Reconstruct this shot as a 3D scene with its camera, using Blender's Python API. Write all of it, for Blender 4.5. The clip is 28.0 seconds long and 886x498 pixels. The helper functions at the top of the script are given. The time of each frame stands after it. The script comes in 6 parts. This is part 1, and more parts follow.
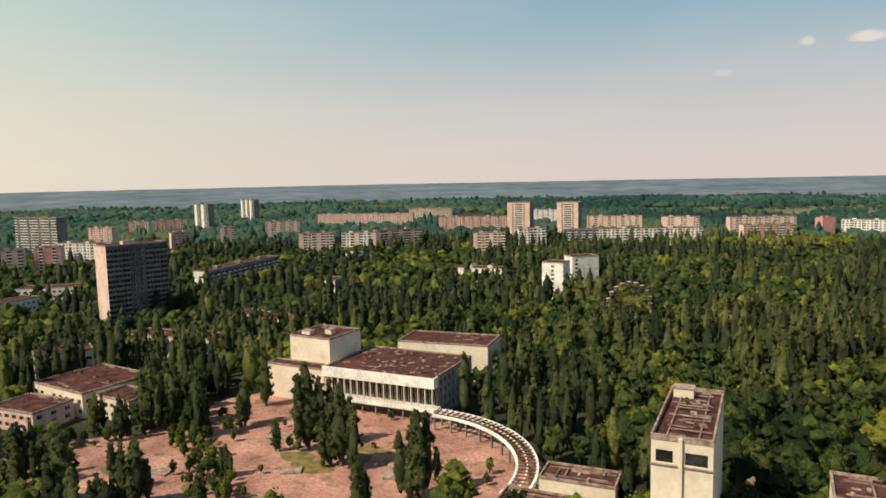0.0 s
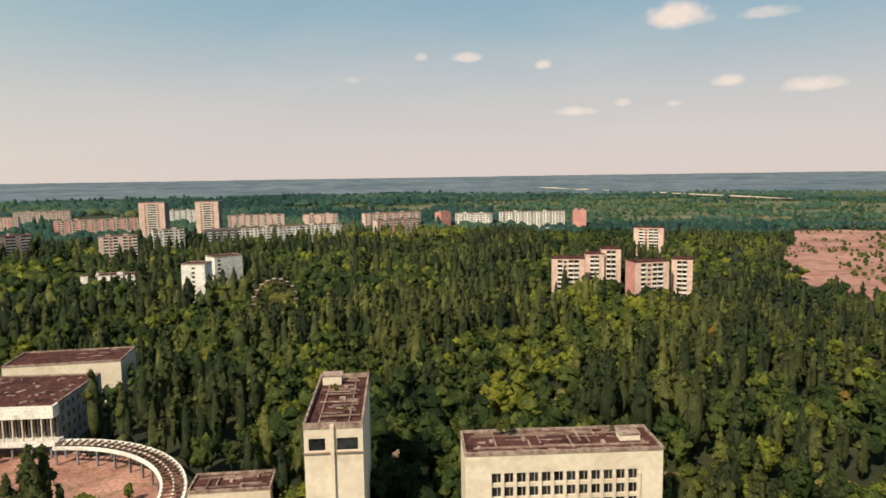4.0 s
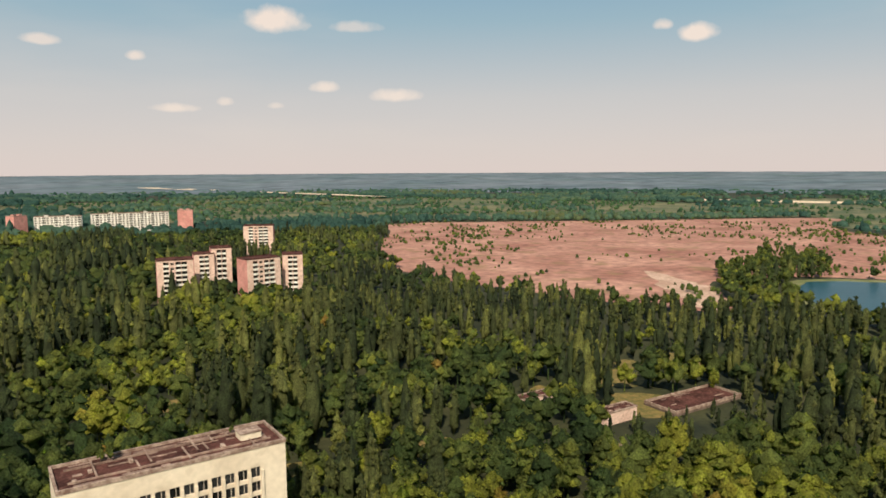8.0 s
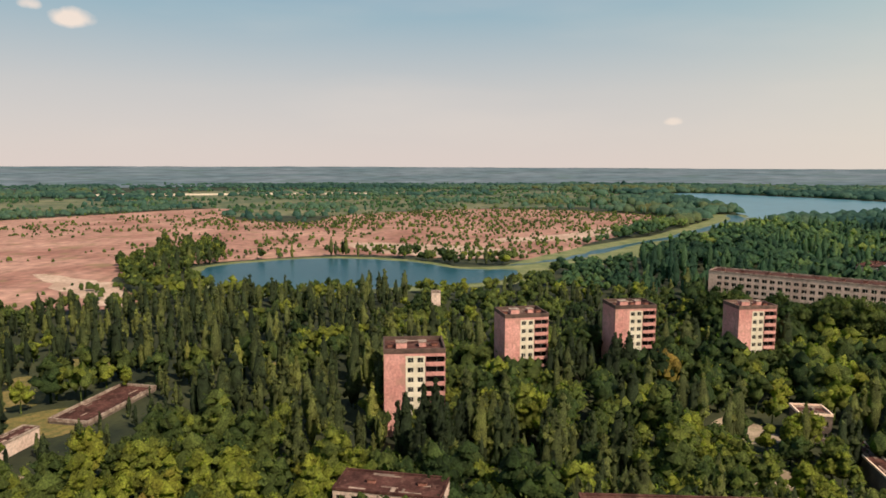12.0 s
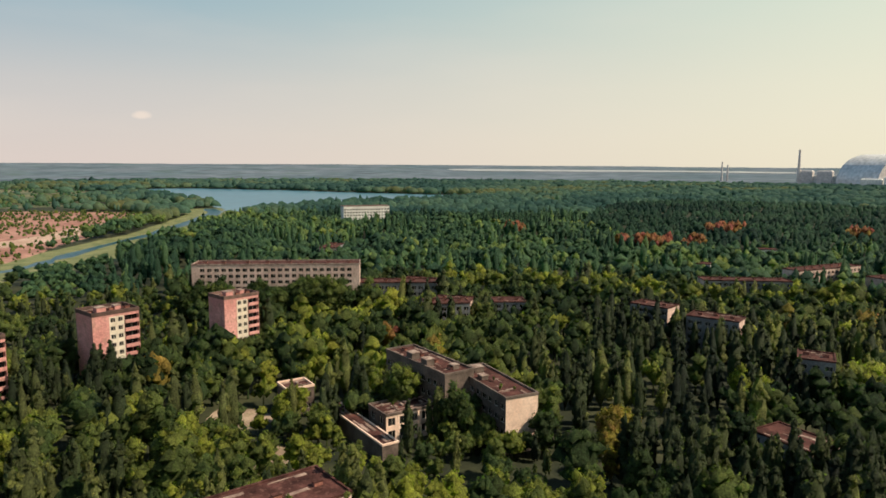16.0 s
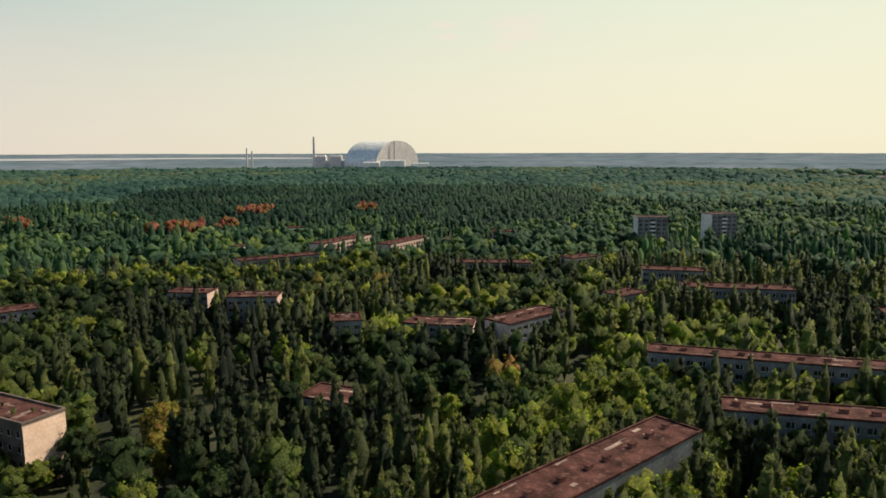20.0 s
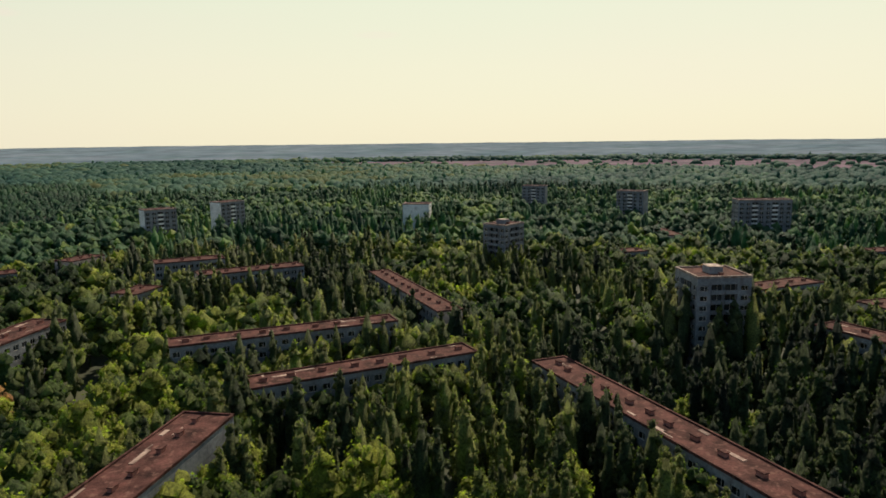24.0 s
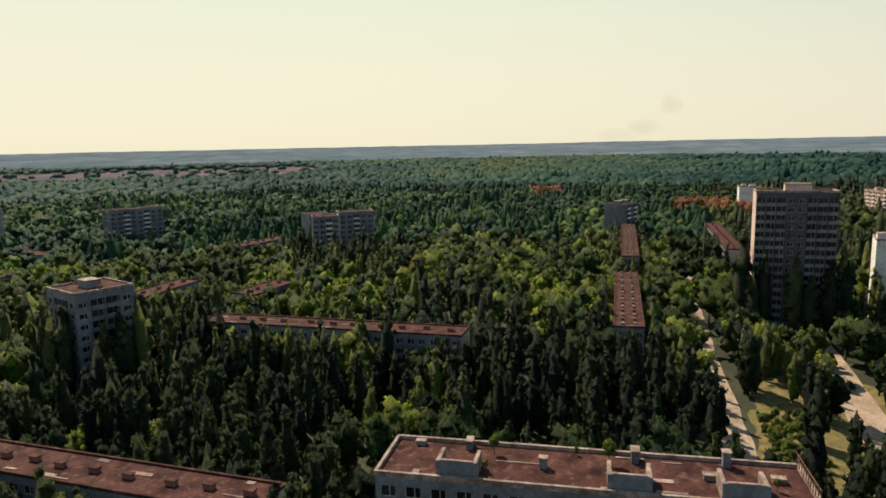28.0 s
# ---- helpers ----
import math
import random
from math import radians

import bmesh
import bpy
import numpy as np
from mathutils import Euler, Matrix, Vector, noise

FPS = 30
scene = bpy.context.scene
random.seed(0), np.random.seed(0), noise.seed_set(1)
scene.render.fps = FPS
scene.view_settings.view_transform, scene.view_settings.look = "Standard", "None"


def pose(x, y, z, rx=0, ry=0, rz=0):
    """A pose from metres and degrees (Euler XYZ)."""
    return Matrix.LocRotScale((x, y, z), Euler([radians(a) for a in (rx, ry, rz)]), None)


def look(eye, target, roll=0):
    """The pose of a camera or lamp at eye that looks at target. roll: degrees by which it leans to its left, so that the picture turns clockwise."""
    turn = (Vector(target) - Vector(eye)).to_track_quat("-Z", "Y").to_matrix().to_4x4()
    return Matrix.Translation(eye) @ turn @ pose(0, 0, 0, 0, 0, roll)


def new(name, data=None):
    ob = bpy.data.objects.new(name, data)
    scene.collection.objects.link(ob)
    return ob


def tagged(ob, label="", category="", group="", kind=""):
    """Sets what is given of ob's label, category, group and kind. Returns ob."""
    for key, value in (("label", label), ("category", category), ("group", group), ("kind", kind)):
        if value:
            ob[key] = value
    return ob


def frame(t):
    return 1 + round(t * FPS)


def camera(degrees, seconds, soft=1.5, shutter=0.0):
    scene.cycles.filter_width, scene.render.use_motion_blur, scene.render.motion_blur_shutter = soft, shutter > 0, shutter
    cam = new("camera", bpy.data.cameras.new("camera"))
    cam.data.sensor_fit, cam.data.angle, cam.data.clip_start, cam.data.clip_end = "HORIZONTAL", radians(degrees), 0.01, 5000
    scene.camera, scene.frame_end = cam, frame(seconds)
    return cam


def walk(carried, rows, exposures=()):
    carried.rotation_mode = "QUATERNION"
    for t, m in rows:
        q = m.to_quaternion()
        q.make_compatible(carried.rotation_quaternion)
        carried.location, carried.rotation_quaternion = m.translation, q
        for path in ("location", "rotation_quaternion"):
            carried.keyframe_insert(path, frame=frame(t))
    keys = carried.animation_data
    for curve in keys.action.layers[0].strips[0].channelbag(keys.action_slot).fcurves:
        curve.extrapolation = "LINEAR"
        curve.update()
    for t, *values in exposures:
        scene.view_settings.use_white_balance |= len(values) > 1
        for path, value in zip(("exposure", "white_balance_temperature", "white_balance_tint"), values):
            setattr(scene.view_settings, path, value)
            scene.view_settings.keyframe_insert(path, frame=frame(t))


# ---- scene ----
cam = camera(65.40, 28.0, soft=1.7)


def heading(x, y, z, yaw, pitch, roll):
    """A camera pose from its place, its heading to the left of +y, its tilt and its lean."""
    a, b = radians(yaw), radians(pitch)
    ahead = Vector((-math.sin(a) * math.cos(b), math.cos(a) * math.cos(b), math.sin(b)))
    return look((x, y, z), Vector((x, y, z)) + ahead * 100, roll)


PATH = [
    (0, heading(0.00, 0.00, 83.21, 26.23, -5.83, -1.18)),
    (0.5, heading(-0.11, 0.43, 83.02, 23.68, -5.89, -1.23)),
    (1, heading(-0.21, 0.86, 82.79, 21.10, -5.96, -1.18)),
    (1.5, heading(-0.29, 1.31, 82.50, 17.89, -6.02, -1.16)),
    (2, heading(-0.37, 1.78, 82.18, 14.14, -6.07, -1.10)),
    (2.5, heading(-0.45, 2.28, 81.85, 9.38, -6.18, -1.06)),
    (3, heading(-0.52, 2.81, 81.57, 5.43, -6.22, -0.97)),
    (3.5, heading(-0.59, 3.38, 81.33, 1.07, -6.28, -0.89)),
    (4, heading(-0.66, 3.95, 81.12, -2.86, -6.33, -0.85)),
    (4.5, heading(-0.72, 4.51, 80.91, -7.50, -6.37, -0.76)),
    (6.5, heading(-0.24, 6.14, 80.03, -22.12, -6.56, -0.43)),
    (7, heading(0.02, 6.80, 79.63, -25.70, -6.59, -0.41)),
    (7.5, heading(0.34, 7.53, 79.23, -29.90, -6.61, -0.37)),
    (8, heading(0.75, 8.33, 78.85, -34.57, -6.62, -0.29)),
    (8.5, heading(1.31, 9.18, 78.51, -40.94, -6.65, -0.27)),
    (9, heading(1.96, 10.00, 78.19, -47.42, -6.68, -0.16)),
    (9.5, heading(2.67, 10.75, 77.85, -54.25, -6.72, -0.14)),
    (10, heading(3.50, 11.41, 77.43, -60.48, -6.80, -0.04)),
    (10.5, heading(4.39, 11.96, 76.95, -66.15, -6.89, 0.02)),
    (11, heading(5.33, 12.45, 76.47, -71.61, -6.95, 0.08)),
    (11.5, heading(6.28, 12.86, 76.02, -77.17, -7.00, 0.08)),
    (12, heading(7.21, 13.17, 75.66, -81.95, -7.05, 0.18)),
    (12.5, heading(8.10, 13.42, 75.37, -87.10, -7.07, 0.20)),
    (14.5, heading(10.99, 12.64, 75.26, -104.71, -7.28, 0.66)),
    (15, heading(11.73, 12.25, 75.08, -110.44, -7.27, 0.64)),
    (15.5, heading(12.49, 11.84, 74.87, -117.51, -7.25, 0.44)),
    (16, heading(13.28, 11.39, 74.61, -123.44, -7.23, 0.38)),
    (16.5, heading(14.02, 10.85, 74.29, -129.10, -7.29, 0.28)),
    (17, heading(14.69, 10.24, 73.92, -133.91, -7.37, 0.25)),
    (17.5, heading(15.28, 9.57, 73.57, -139.08, -7.48, 0.17)),
    (18, heading(15.77, 8.90, 73.25, -144.02, -7.58, 0.11)),
    (18.5, heading(16.14, 8.26, 72.96, -148.71, -7.73, 0.07)),
    (19, heading(16.39, 7.68, 72.66, -152.86, -7.85, 0.14)),
    (19.5, heading(16.56, 7.17, 72.32, -157.06, -8.00, 0.03)),
    (20, heading(16.71, 6.65, 71.95, -161.02, -8.15, -0.07)),
    (20.5, heading(16.86, 6.07, 71.61, -165.39, -8.31, -0.16)),
    (22.5, heading(16.89, 2.80, 70.10, -181.22, -8.87, -0.41)),
    (23, heading(16.59, 1.95, 69.66, -187.45, -8.95, -0.53)),
    (23.5, heading(16.30, 1.10, 69.23, -193.98, -8.99, -0.65)),
    (24, heading(16.01, 0.23, 68.83, -200.20, -8.94, -0.69)),
    (24.5, heading(15.68, -0.61, 68.52, -206.42, -8.94, -0.71)),
    (25, heading(15.24, -1.40, 68.28, -211.53, -8.86, -0.69)),
    (25.5, heading(14.61, -2.07, 68.01, -217.46, -8.83, -0.89)),
    (26, heading(13.87, -2.65, 67.67, -223.50, -8.77, -1.02)),
    (26.5, heading(13.07, -3.16, 67.29, -231.39, -8.72, -1.10)),
    (27, heading(12.25, -3.60, 66.90, -238.25, -8.72, -1.18)),
    (27.5, heading(11.46, -4.02, 66.54, -243.71, -8.74, -1.29)),
    (28, heading(10.69, -4.42, 66.20, -249.22, -8.75, -1.18)),
]
walk(cam, PATH, [(0, 0.4), (28, 0.4)])

# ---- light ----
SUN_AZ = Vector((-0.62, -0.785, 0)).normalized()
SUN_EL = radians(47)
sun_dir = Vector((SUN_AZ.x * math.cos(SUN_EL), SUN_AZ.y * math.cos(SUN_EL), math.sin(SUN_EL)))
sun = new("sun", bpy.data.lights.new("sun", "SUN"))
sun.data.energy, sun.data.angle, sun.data.color = 5.0, radians(0.5), (0.96, 0.85, 0.65)
sun.matrix_world = look((0, 0, 300), Vector((0, 0, 300)) - sun_dir)


# direction (as a far point), width, height and density of the small clouds
CLOUDS = [(1569, 4007, 860, 430, 200, 0.95), (1997, 3812, 845, 330, 90, 0.5), (382, 4287, 690, 220, 80, 0.7), (834, 4222, 634, 140, 80, 0.8), (1821, 3899, 488, 190, 90, 0.8), (2207, 3694, 441, 330, 110, 0.8),
          (1031, 4178, 352, 290, 75, 0.75), (97, 4303, 695, 90, 75, 0.6), (3383, 2667, 820, 130, 85, 0.8)]
CLOUDS += [(3505, 2504, 762, 240, 140, 0.95), (4237, -762, 245, 120, 60, 0.7), (1378, -4072, 672, 200, 60, 0.5), (937, -4194, 675, 420, 90, 0.45), (1290, 4100, 395, 110, 70, 0.6), (1560, 4010, 378, 110, 55, 0.5), (-330, 4290, 560, 130, 70, 0.35), (1416, -4133, 751, 210, 70, 0.55), (960, -4262, 762, 480, 150, 0.4), (1057, -4242, 621, 260, 90, 0.35), (-1154, -4208, 635, 300, 60, 0.22)]

# a thin plume of smoke far off
SMOKE = [(-4361, -200, 197, 150, 130, 0.35), (-4356, -347, 69, 230, 110, 0.28), (-4340, -510, 23, 260, 90, 0.22)]


def make_world():
    world = bpy.data.worlds.new("sky")
    scene.world = world
    world.use_nodes = True
    nt = world.node_tree
    nt.nodes.clear()
    N, link = nt.nodes.new, nt.links.new
    coord = N("ShaderNodeTexCoord")
    sep = N("ShaderNodeSeparateXYZ")
    link(coord.outputs["Generated"], sep.inputs[0])

    def ramp(stops):
        r = N("ShaderNodeValToRGB")
        e = r.color_ramp.elements
        while len(e) < len(stops):
            e.new(0.5)
        for el, (p, c) in zip(e, stops):
            el.position, el.color = p, (*c, 1)
        link(sep.outputs["Z"], r.inputs[0])
        return r
    # the sky away from the sun and the sky towards it
    away = ramp([(0.0, (0.781, 0.669, 0.621)), (0.10, (0.627, 0.608, 0.595)), (0.20, (0.349, 0.493, 0.566)), (0.32, (0.159, 0.360, 0.543)), (1.0, (0.045, 0.11, 0.24))])
    near = ramp([(0.0, (0.970, 0.90, 0.66)), (0.10, (0.960, 0.92, 0.68)), (0.20, (0.902, 0.93, 0.70)), (0.32, (0.757, 0.90, 0.73)), (1.0, (0.14, 0.23, 0.30))])
    dot = N("ShaderNodeVectorMath")
    dot.operation = "DOT_PRODUCT"
    link(coord.outputs["Generated"], dot.inputs[0])
    dot.inputs[1].default_value = SUN_AZ
    fac = N("ShaderNodeMapRange")
    fac.interpolation_type = "SMOOTHSTEP"
    fac.inputs["From Min"].default_value, fac.inputs["From Max"].default_value = -0.75, 0.95
    link(dot.outputs["Value"], fac.inputs["Value"])
    mix = N("ShaderNodeMixRGB")
    link(fac.outputs[0], mix.inputs[0])
    link(away.outputs[0], mix.inputs[1])
    link(near.outputs[0], mix.inputs[2])
    # thin high cloud
    noi = N("ShaderNodeTexNoise")
    noi.inputs["Scale"].default_value, noi.inputs["Detail"].default_value = 2.2, 5
    mapping = N("ShaderNodeMapping")
    mapping.inputs["Scale"].default_value = (1, 1, 5)
    link(coord.outputs["Generated"], mapping.inputs[0])
    link(mapping.outputs[0], noi.inputs["Vector"])
    veil = N("ShaderNodeMapRange")
    veil.inputs["From Min"].default_value, veil.inputs["From Max"].default_value = 0.5, 0.8
    veil.inputs["To Max"].default_value = 0.16
    link(noi.outputs["Fac"], veil.inputs["Value"])
    # small fair-weather clouds: soft ragged ellipses in fixed directions
    rag = N("ShaderNodeTexNoise")
    rag.inputs["Scale"].default_value, rag.inputs["Detail"].default_value = 38, 4
    link(coord.outputs["Generated"], rag.inputs["Vector"])

    def math_node(op, a, b, clamp=False):
        m = N("ShaderNodeMath")
        m.operation, m.use_clamp = op, clamp
        for k, val in enumerate((a, b)):
            if isinstance(val, (int, float)):
                m.inputs[k].default_value = val
            else:
                link(val, m.inputs[k])
        return m.outputs[0]

    def along(vec):
        d = N("ShaderNodeVectorMath")
        d.operation = "DOT_PRODUCT"
        link(coord.outputs["Generated"], d.inputs[0])
        d.inputs[1].default_value = vec
        return d.outputs["Value"]
    total = veil.outputs[0]
    ragged = math_node("MULTIPLY", math_node("SUBTRACT", rag.outputs["Fac"], 0.5), 1.7)
    for x, y, z, w, h, strong in CLOUDS:
        c = Vector((x, y, z)).normalized()
        r = Vector((c.y, -c.x, 0)).normalized()
        u = r.cross(c).normalized()
        a, b_ = along(r * (2 * 4370 / w)), along(u * (2 * 4370 / h))
        low = math_node("MULTIPLY", math_node("MINIMUM", b_, 0.0), 1.5)
        hi = math_node("MAXIMUM", b_, 0.0)
        d2 = math_node("ADD", math_node("MULTIPLY", a, a), math_node("ADD", math_node("MULTIPLY", low, low), math_node("MULTIPLY", hi, hi)))
        m = math_node("MULTIPLY", math_node("ADD", math_node("SUBTRACT", 1.0, d2), ragged), 1.1, True)
        m = math_node("MULTIPLY", m, math_node("GREATER_THAN", along(c), 0.9))
        total = math_node("MAXIMUM", total, math_node("MULTIPLY", m, strong))
    clouds, total = total, 0.0
    for x, y, z, w, h, strong in SMOKE:
        c = Vector((x, y, z)).normalized()
        r = Vector((c.y, -c.x, 0)).normalized()
        u = r.cross(c).normalized()
        a, b_ = along(r * (2 * 4370 / w)), along(u * (2 * 4370 / h))
        d2 = math_node("ADD", math_node("MULTIPLY", a, a), math_node("MULTIPLY", b_, b_))
        m = math_node("MULTIPLY", math_node("ADD", math_node("SUBTRACT", 1.0, d2), ragged), 0.8, True)
        m = math_node("MULTIPLY", m, math_node("GREATER_THAN", along(c), 0.9))
        total = math_node("MAXIMUM", total, math_node("MULTIPLY", m, strong))
    smoke, total = total, clouds
    mix2 = N("ShaderNodeMixRGB")
    mix2.inputs[2].default_value = (1.0, 0.83, 0.70, 1)
    link(total, mix2.inputs[0])
    link(mix.outputs[0], mix2.inputs[1])
    bg = N("ShaderNodeBackground")
    bg.inputs["Strength"].default_value = 0.76
    mix3 = N("ShaderNodeMixRGB")
    mix3.inputs[2].default_value = (0.60, 0.52, 0.44, 1)
    link(smoke, mix3.inputs[0])
    link(mix2.outputs[0], mix3.inputs[1])
    link(mix3.outputs[0], bg.inputs["Color"])
    sky = N("ShaderNodeTexSky")
    sky.sky_type, sky.sun_disc = "NISHITA", False
    sky.sun_elevation, sky.sun_rotation = SUN_EL, math.atan2(SUN_AZ.x, SUN_AZ.y)
    bg2 = N("ShaderNodeBackground")
    bg2.inputs["Strength"].default_value = 0.05
    link(sky.outputs[0], bg2.inputs["Color"])
    add = N("ShaderNodeMixShader")
    add.inputs[0].default_value = 0.12
    link(bg.outputs[0], add.inputs[1])
    link(bg2.outputs[0], add.inputs[2])
    out = N("ShaderNodeOutputWorld")
    link(add.outputs[0], out.inputs[0])


make_world()


# ---- materials ----
def surface(name, low, high, scale=1.0, rough=0.85, fine=None, bump=0.15, spec=0.3, metal=0.0, contrast=(0.35, 0.65), stain=None, by_object=0.0, squash=(1, 1, 1), grain=(0.72, 1.18)):
    """A weathered surface: two tones by a coarse noise, a fine grain over it, a stain colour in spots, and bump."""
    m = bpy.data.materials.new(name)
    m.use_nodes = True
    nt = m.node_tree
    N, link = nt.nodes.new, nt.links.new
    b = nt.nodes["Principled BSDF"]
    b.inputs["Roughness"].default_value, b.inputs["Metallic"].default_value = rough, metal
    b.inputs["Specular IOR Level"].default_value = spec
    geo = N("ShaderNodeNewGeometry")
    mp = N("ShaderNodeMapping")
    mp.inputs["Scale"].default_value = squash
    link(geo.outputs["Position"], mp.inputs[0])
    n1, n2 = N("ShaderNodeTexNoise"), N("ShaderNodeTexNoise")
    n1.inputs["Scale"].default_value, n1.inputs["Detail"].default_value = scale, 6
    n2.inputs["Scale"].default_value, n2.inputs["Detail"].default_value = (fine or scale * 9), 4
    link(mp.outputs[0], n1.inputs["Vector"])
    link(mp.outputs[0], n2.inputs["Vector"])
    mr = N("ShaderNodeMapRange")
    mr.inputs["From Min"].default_value, mr.inputs["From Max"].default_value = contrast
    link(n1.outputs["Fac"], mr.inputs["Value"])
    mix = N("ShaderNodeMixRGB")
    mix.inputs[1].default_value, mix.inputs[2].default_value = (*low, 1), (*high, 1)
    link(mr.outputs[0], mix.inputs[0])
    gr = N("ShaderNodeMapRange")
    gr.inputs["From Min"].default_value, gr.inputs["From Max"].default_value = 0.3, 0.7
    gr.inputs["To Min"].default_value, gr.inputs["To Max"].default_value = grain
    link(n2.outputs["Fac"], gr.inputs["Value"])
    mul = N("ShaderNodeMixRGB")
    mul.blend_type = "MULTIPLY"
    mul.inputs[0].default_value = 1
    link(mix.outputs[0], mul.inputs[1])
    link(gr.outputs[0], mul.inputs[2])
    col = mul.outputs[0]
    if stain:
        n3 = N("ShaderNodeTexNoise")
        n3.inputs["Scale"].default_value, n3.inputs["Detail"].default_value = scale * 2.7, 8
        link(mp.outputs[0], n3.inputs["Vector"])
        sr = N("ShaderNodeMapRange")
        sr.inputs["From Min"].default_value, sr.inputs["From Max"].default_value = 0.55, 0.68
        sr.inputs["To Max"].default_value = 0.75
        link(n3.outputs["Fac"], sr.inputs["Value"])
        sm = N("ShaderNodeMixRGB")
        sm.inputs[2].default_value = (*stain, 1)
        link(sr.outputs[0], sm.inputs[0])
        link(col, sm.inputs[1])
        col = sm.outputs[0]
    if by_object:
        oi = N("ShaderNodeObjectInfo")
        orr = N("ShaderNodeMapRange")
        orr.inputs["To Min"].default_value, orr.inputs["To Max"].default_value = 1 - by_object, 1 + by_object
        link(oi.outputs["Random"], orr.inputs["Value"])
        om = N("ShaderNodeMixRGB")
        om.blend_type = "MULTIPLY"
        om.inputs[0].default_value = 1
        link(col, om.inputs[1])
        link(orr.outputs[0], om.inputs[2])
        col = om.outputs[0]
    link(col, b.inputs["Base Color"])
    if bump:
        bp = N("ShaderNodeBump")
        bp.inputs["Strength"].default_value, bp.inputs["Distance"].default_value = bump, 0.3
        link(n2.outputs["Fac"], bp.inputs["Height"])
        link(bp.outputs[0], b.inputs["Normal"])
    return m


def foliage(name, stops, translucent=0.35, gloss=0.06, play_span=(0.28, 1.74), grain=2.0, bunch_span=(0.6, 1.4)):
    """Leaves: the tree's own tint through a ramp, varied from leaf clump to leaf clump, part of the light passing through."""
    m = bpy.data.materials.new(name)
    m.use_nodes = True
    nt = m.node_tree
    N, link = nt.nodes.new, nt.links.new
    b = nt.nodes["Principled BSDF"]
    b.inputs["Roughness"].default_value = 0.6
    b.inputs["Specular IOR Level"].default_value = gloss
    at = N("ShaderNodeAttribute")
    at.attribute_name = "tint"
    r = N("ShaderNodeValToRGB")
    e = r.color_ramp.elements
    while len(e) < len(stops):
        e.new(0.5)
    for el, (p, c) in zip(e, stops):
        el.position, el.color = p, (*c, 1)
    link(at.outputs["Fac"], r.inputs[0])
    geo = N("ShaderNodeNewGeometry")
    mr = N("ShaderNodeMapRange")
    mr.inputs["To Min"].default_value, mr.inputs["To Max"].default_value = 0.88, 1.12
    link(geo.outputs["Random Per Island"], mr.inputs["Value"])
    mul = N("ShaderNodeMixRGB")
    mul.blend_type = "MULTIPLY"
    mul.inputs[0].default_value = 1
    link(r.outputs[0], mul.inputs[1])
    link(mr.outputs[0], mul.inputs[2])
    # leaf masses: fine relief and a play of lighter and darker leaves
    leaf = N("ShaderNodeTexNoise")
    leaf.inputs["Scale"].default_value, leaf.inputs["Detail"].default_value, leaf.inputs["Roughness"].default_value = grain, 4, 0.75
    link(geo.outputs["Position"], leaf.inputs["Vector"])
    lr = N("ShaderNodeMapRange")
    lr.inputs["From Min"].default_value, lr.inputs["From Max"].default_value = 0.32, 0.68
    lr.inputs["To Min"].default_value, lr.inputs["To Max"].default_value = play_span
    link(leaf.outputs["Fac"], lr.inputs["Value"])
    play = N("ShaderNodeMixRGB")
    play.blend_type = "MULTIPLY"
    play.inputs[0].default_value = 1
    link(mul.outputs[0], play.inputs[1])
    link(lr.outputs[0], play.inputs[2])
    mul = play
    clump = N("ShaderNodeTexNoise")
    clump.inputs["Scale"].default_value, clump.inputs["Detail"].default_value = 0.22, 3
    link(geo.outputs["Position"], clump.inputs["Vector"])
    cr = N("ShaderNodeMapRange")
    cr.inputs["From Min"].default_value, cr.inputs["From Max"].default_value = 0.32, 0.68
    cr.inputs["To Min"].default_value, cr.inputs["To Max"].default_value = bunch_span
    link(clump.outputs["Fac"], cr.inputs["Value"])
    patch = N("ShaderNodeMixRGB")
    patch.blend_type = "MULTIPLY"
    patch.inputs[0].default_value = 1
    link(mul.outputs[0], patch.inputs[1])
    link(cr.outputs[0], patch.inputs[2])
    mul = patch
    bp = N("ShaderNodeBump")
    bp.inputs["Strength"].default_value, bp.inputs["Distance"].default_value = 0.8, 0.7
    link(leaf.outputs["Fac"], bp.inputs["Height"])
    link(bp.outputs[0], b.inputs["Normal"])
    link(mul.outputs[0], b.inputs["Base Color"])
    tr = N("ShaderNodeBsdfTranslucent")
    tint = N("ShaderNodeMixRGB")
    tint.blend_type = "MULTIPLY"
    tint.inputs[0].default_value = 1
    tint.inputs[2].default_value = (1.05, 1.55, 0.62, 1)
    link(mul.outputs[0], tint.inputs[1])
    link(tint.outputs[0], tr.inputs["Color"])
    mx = N("ShaderNodeMixShader")
    mx.inputs[0].default_value = translucent
    link(b.outputs[0], mx.inputs[1])
    link(tr.outputs[0], mx.inputs[2])
    out = nt.nodes["Material Output"]
    link(mx.outputs[0], out.inputs["Surface"])
    return m


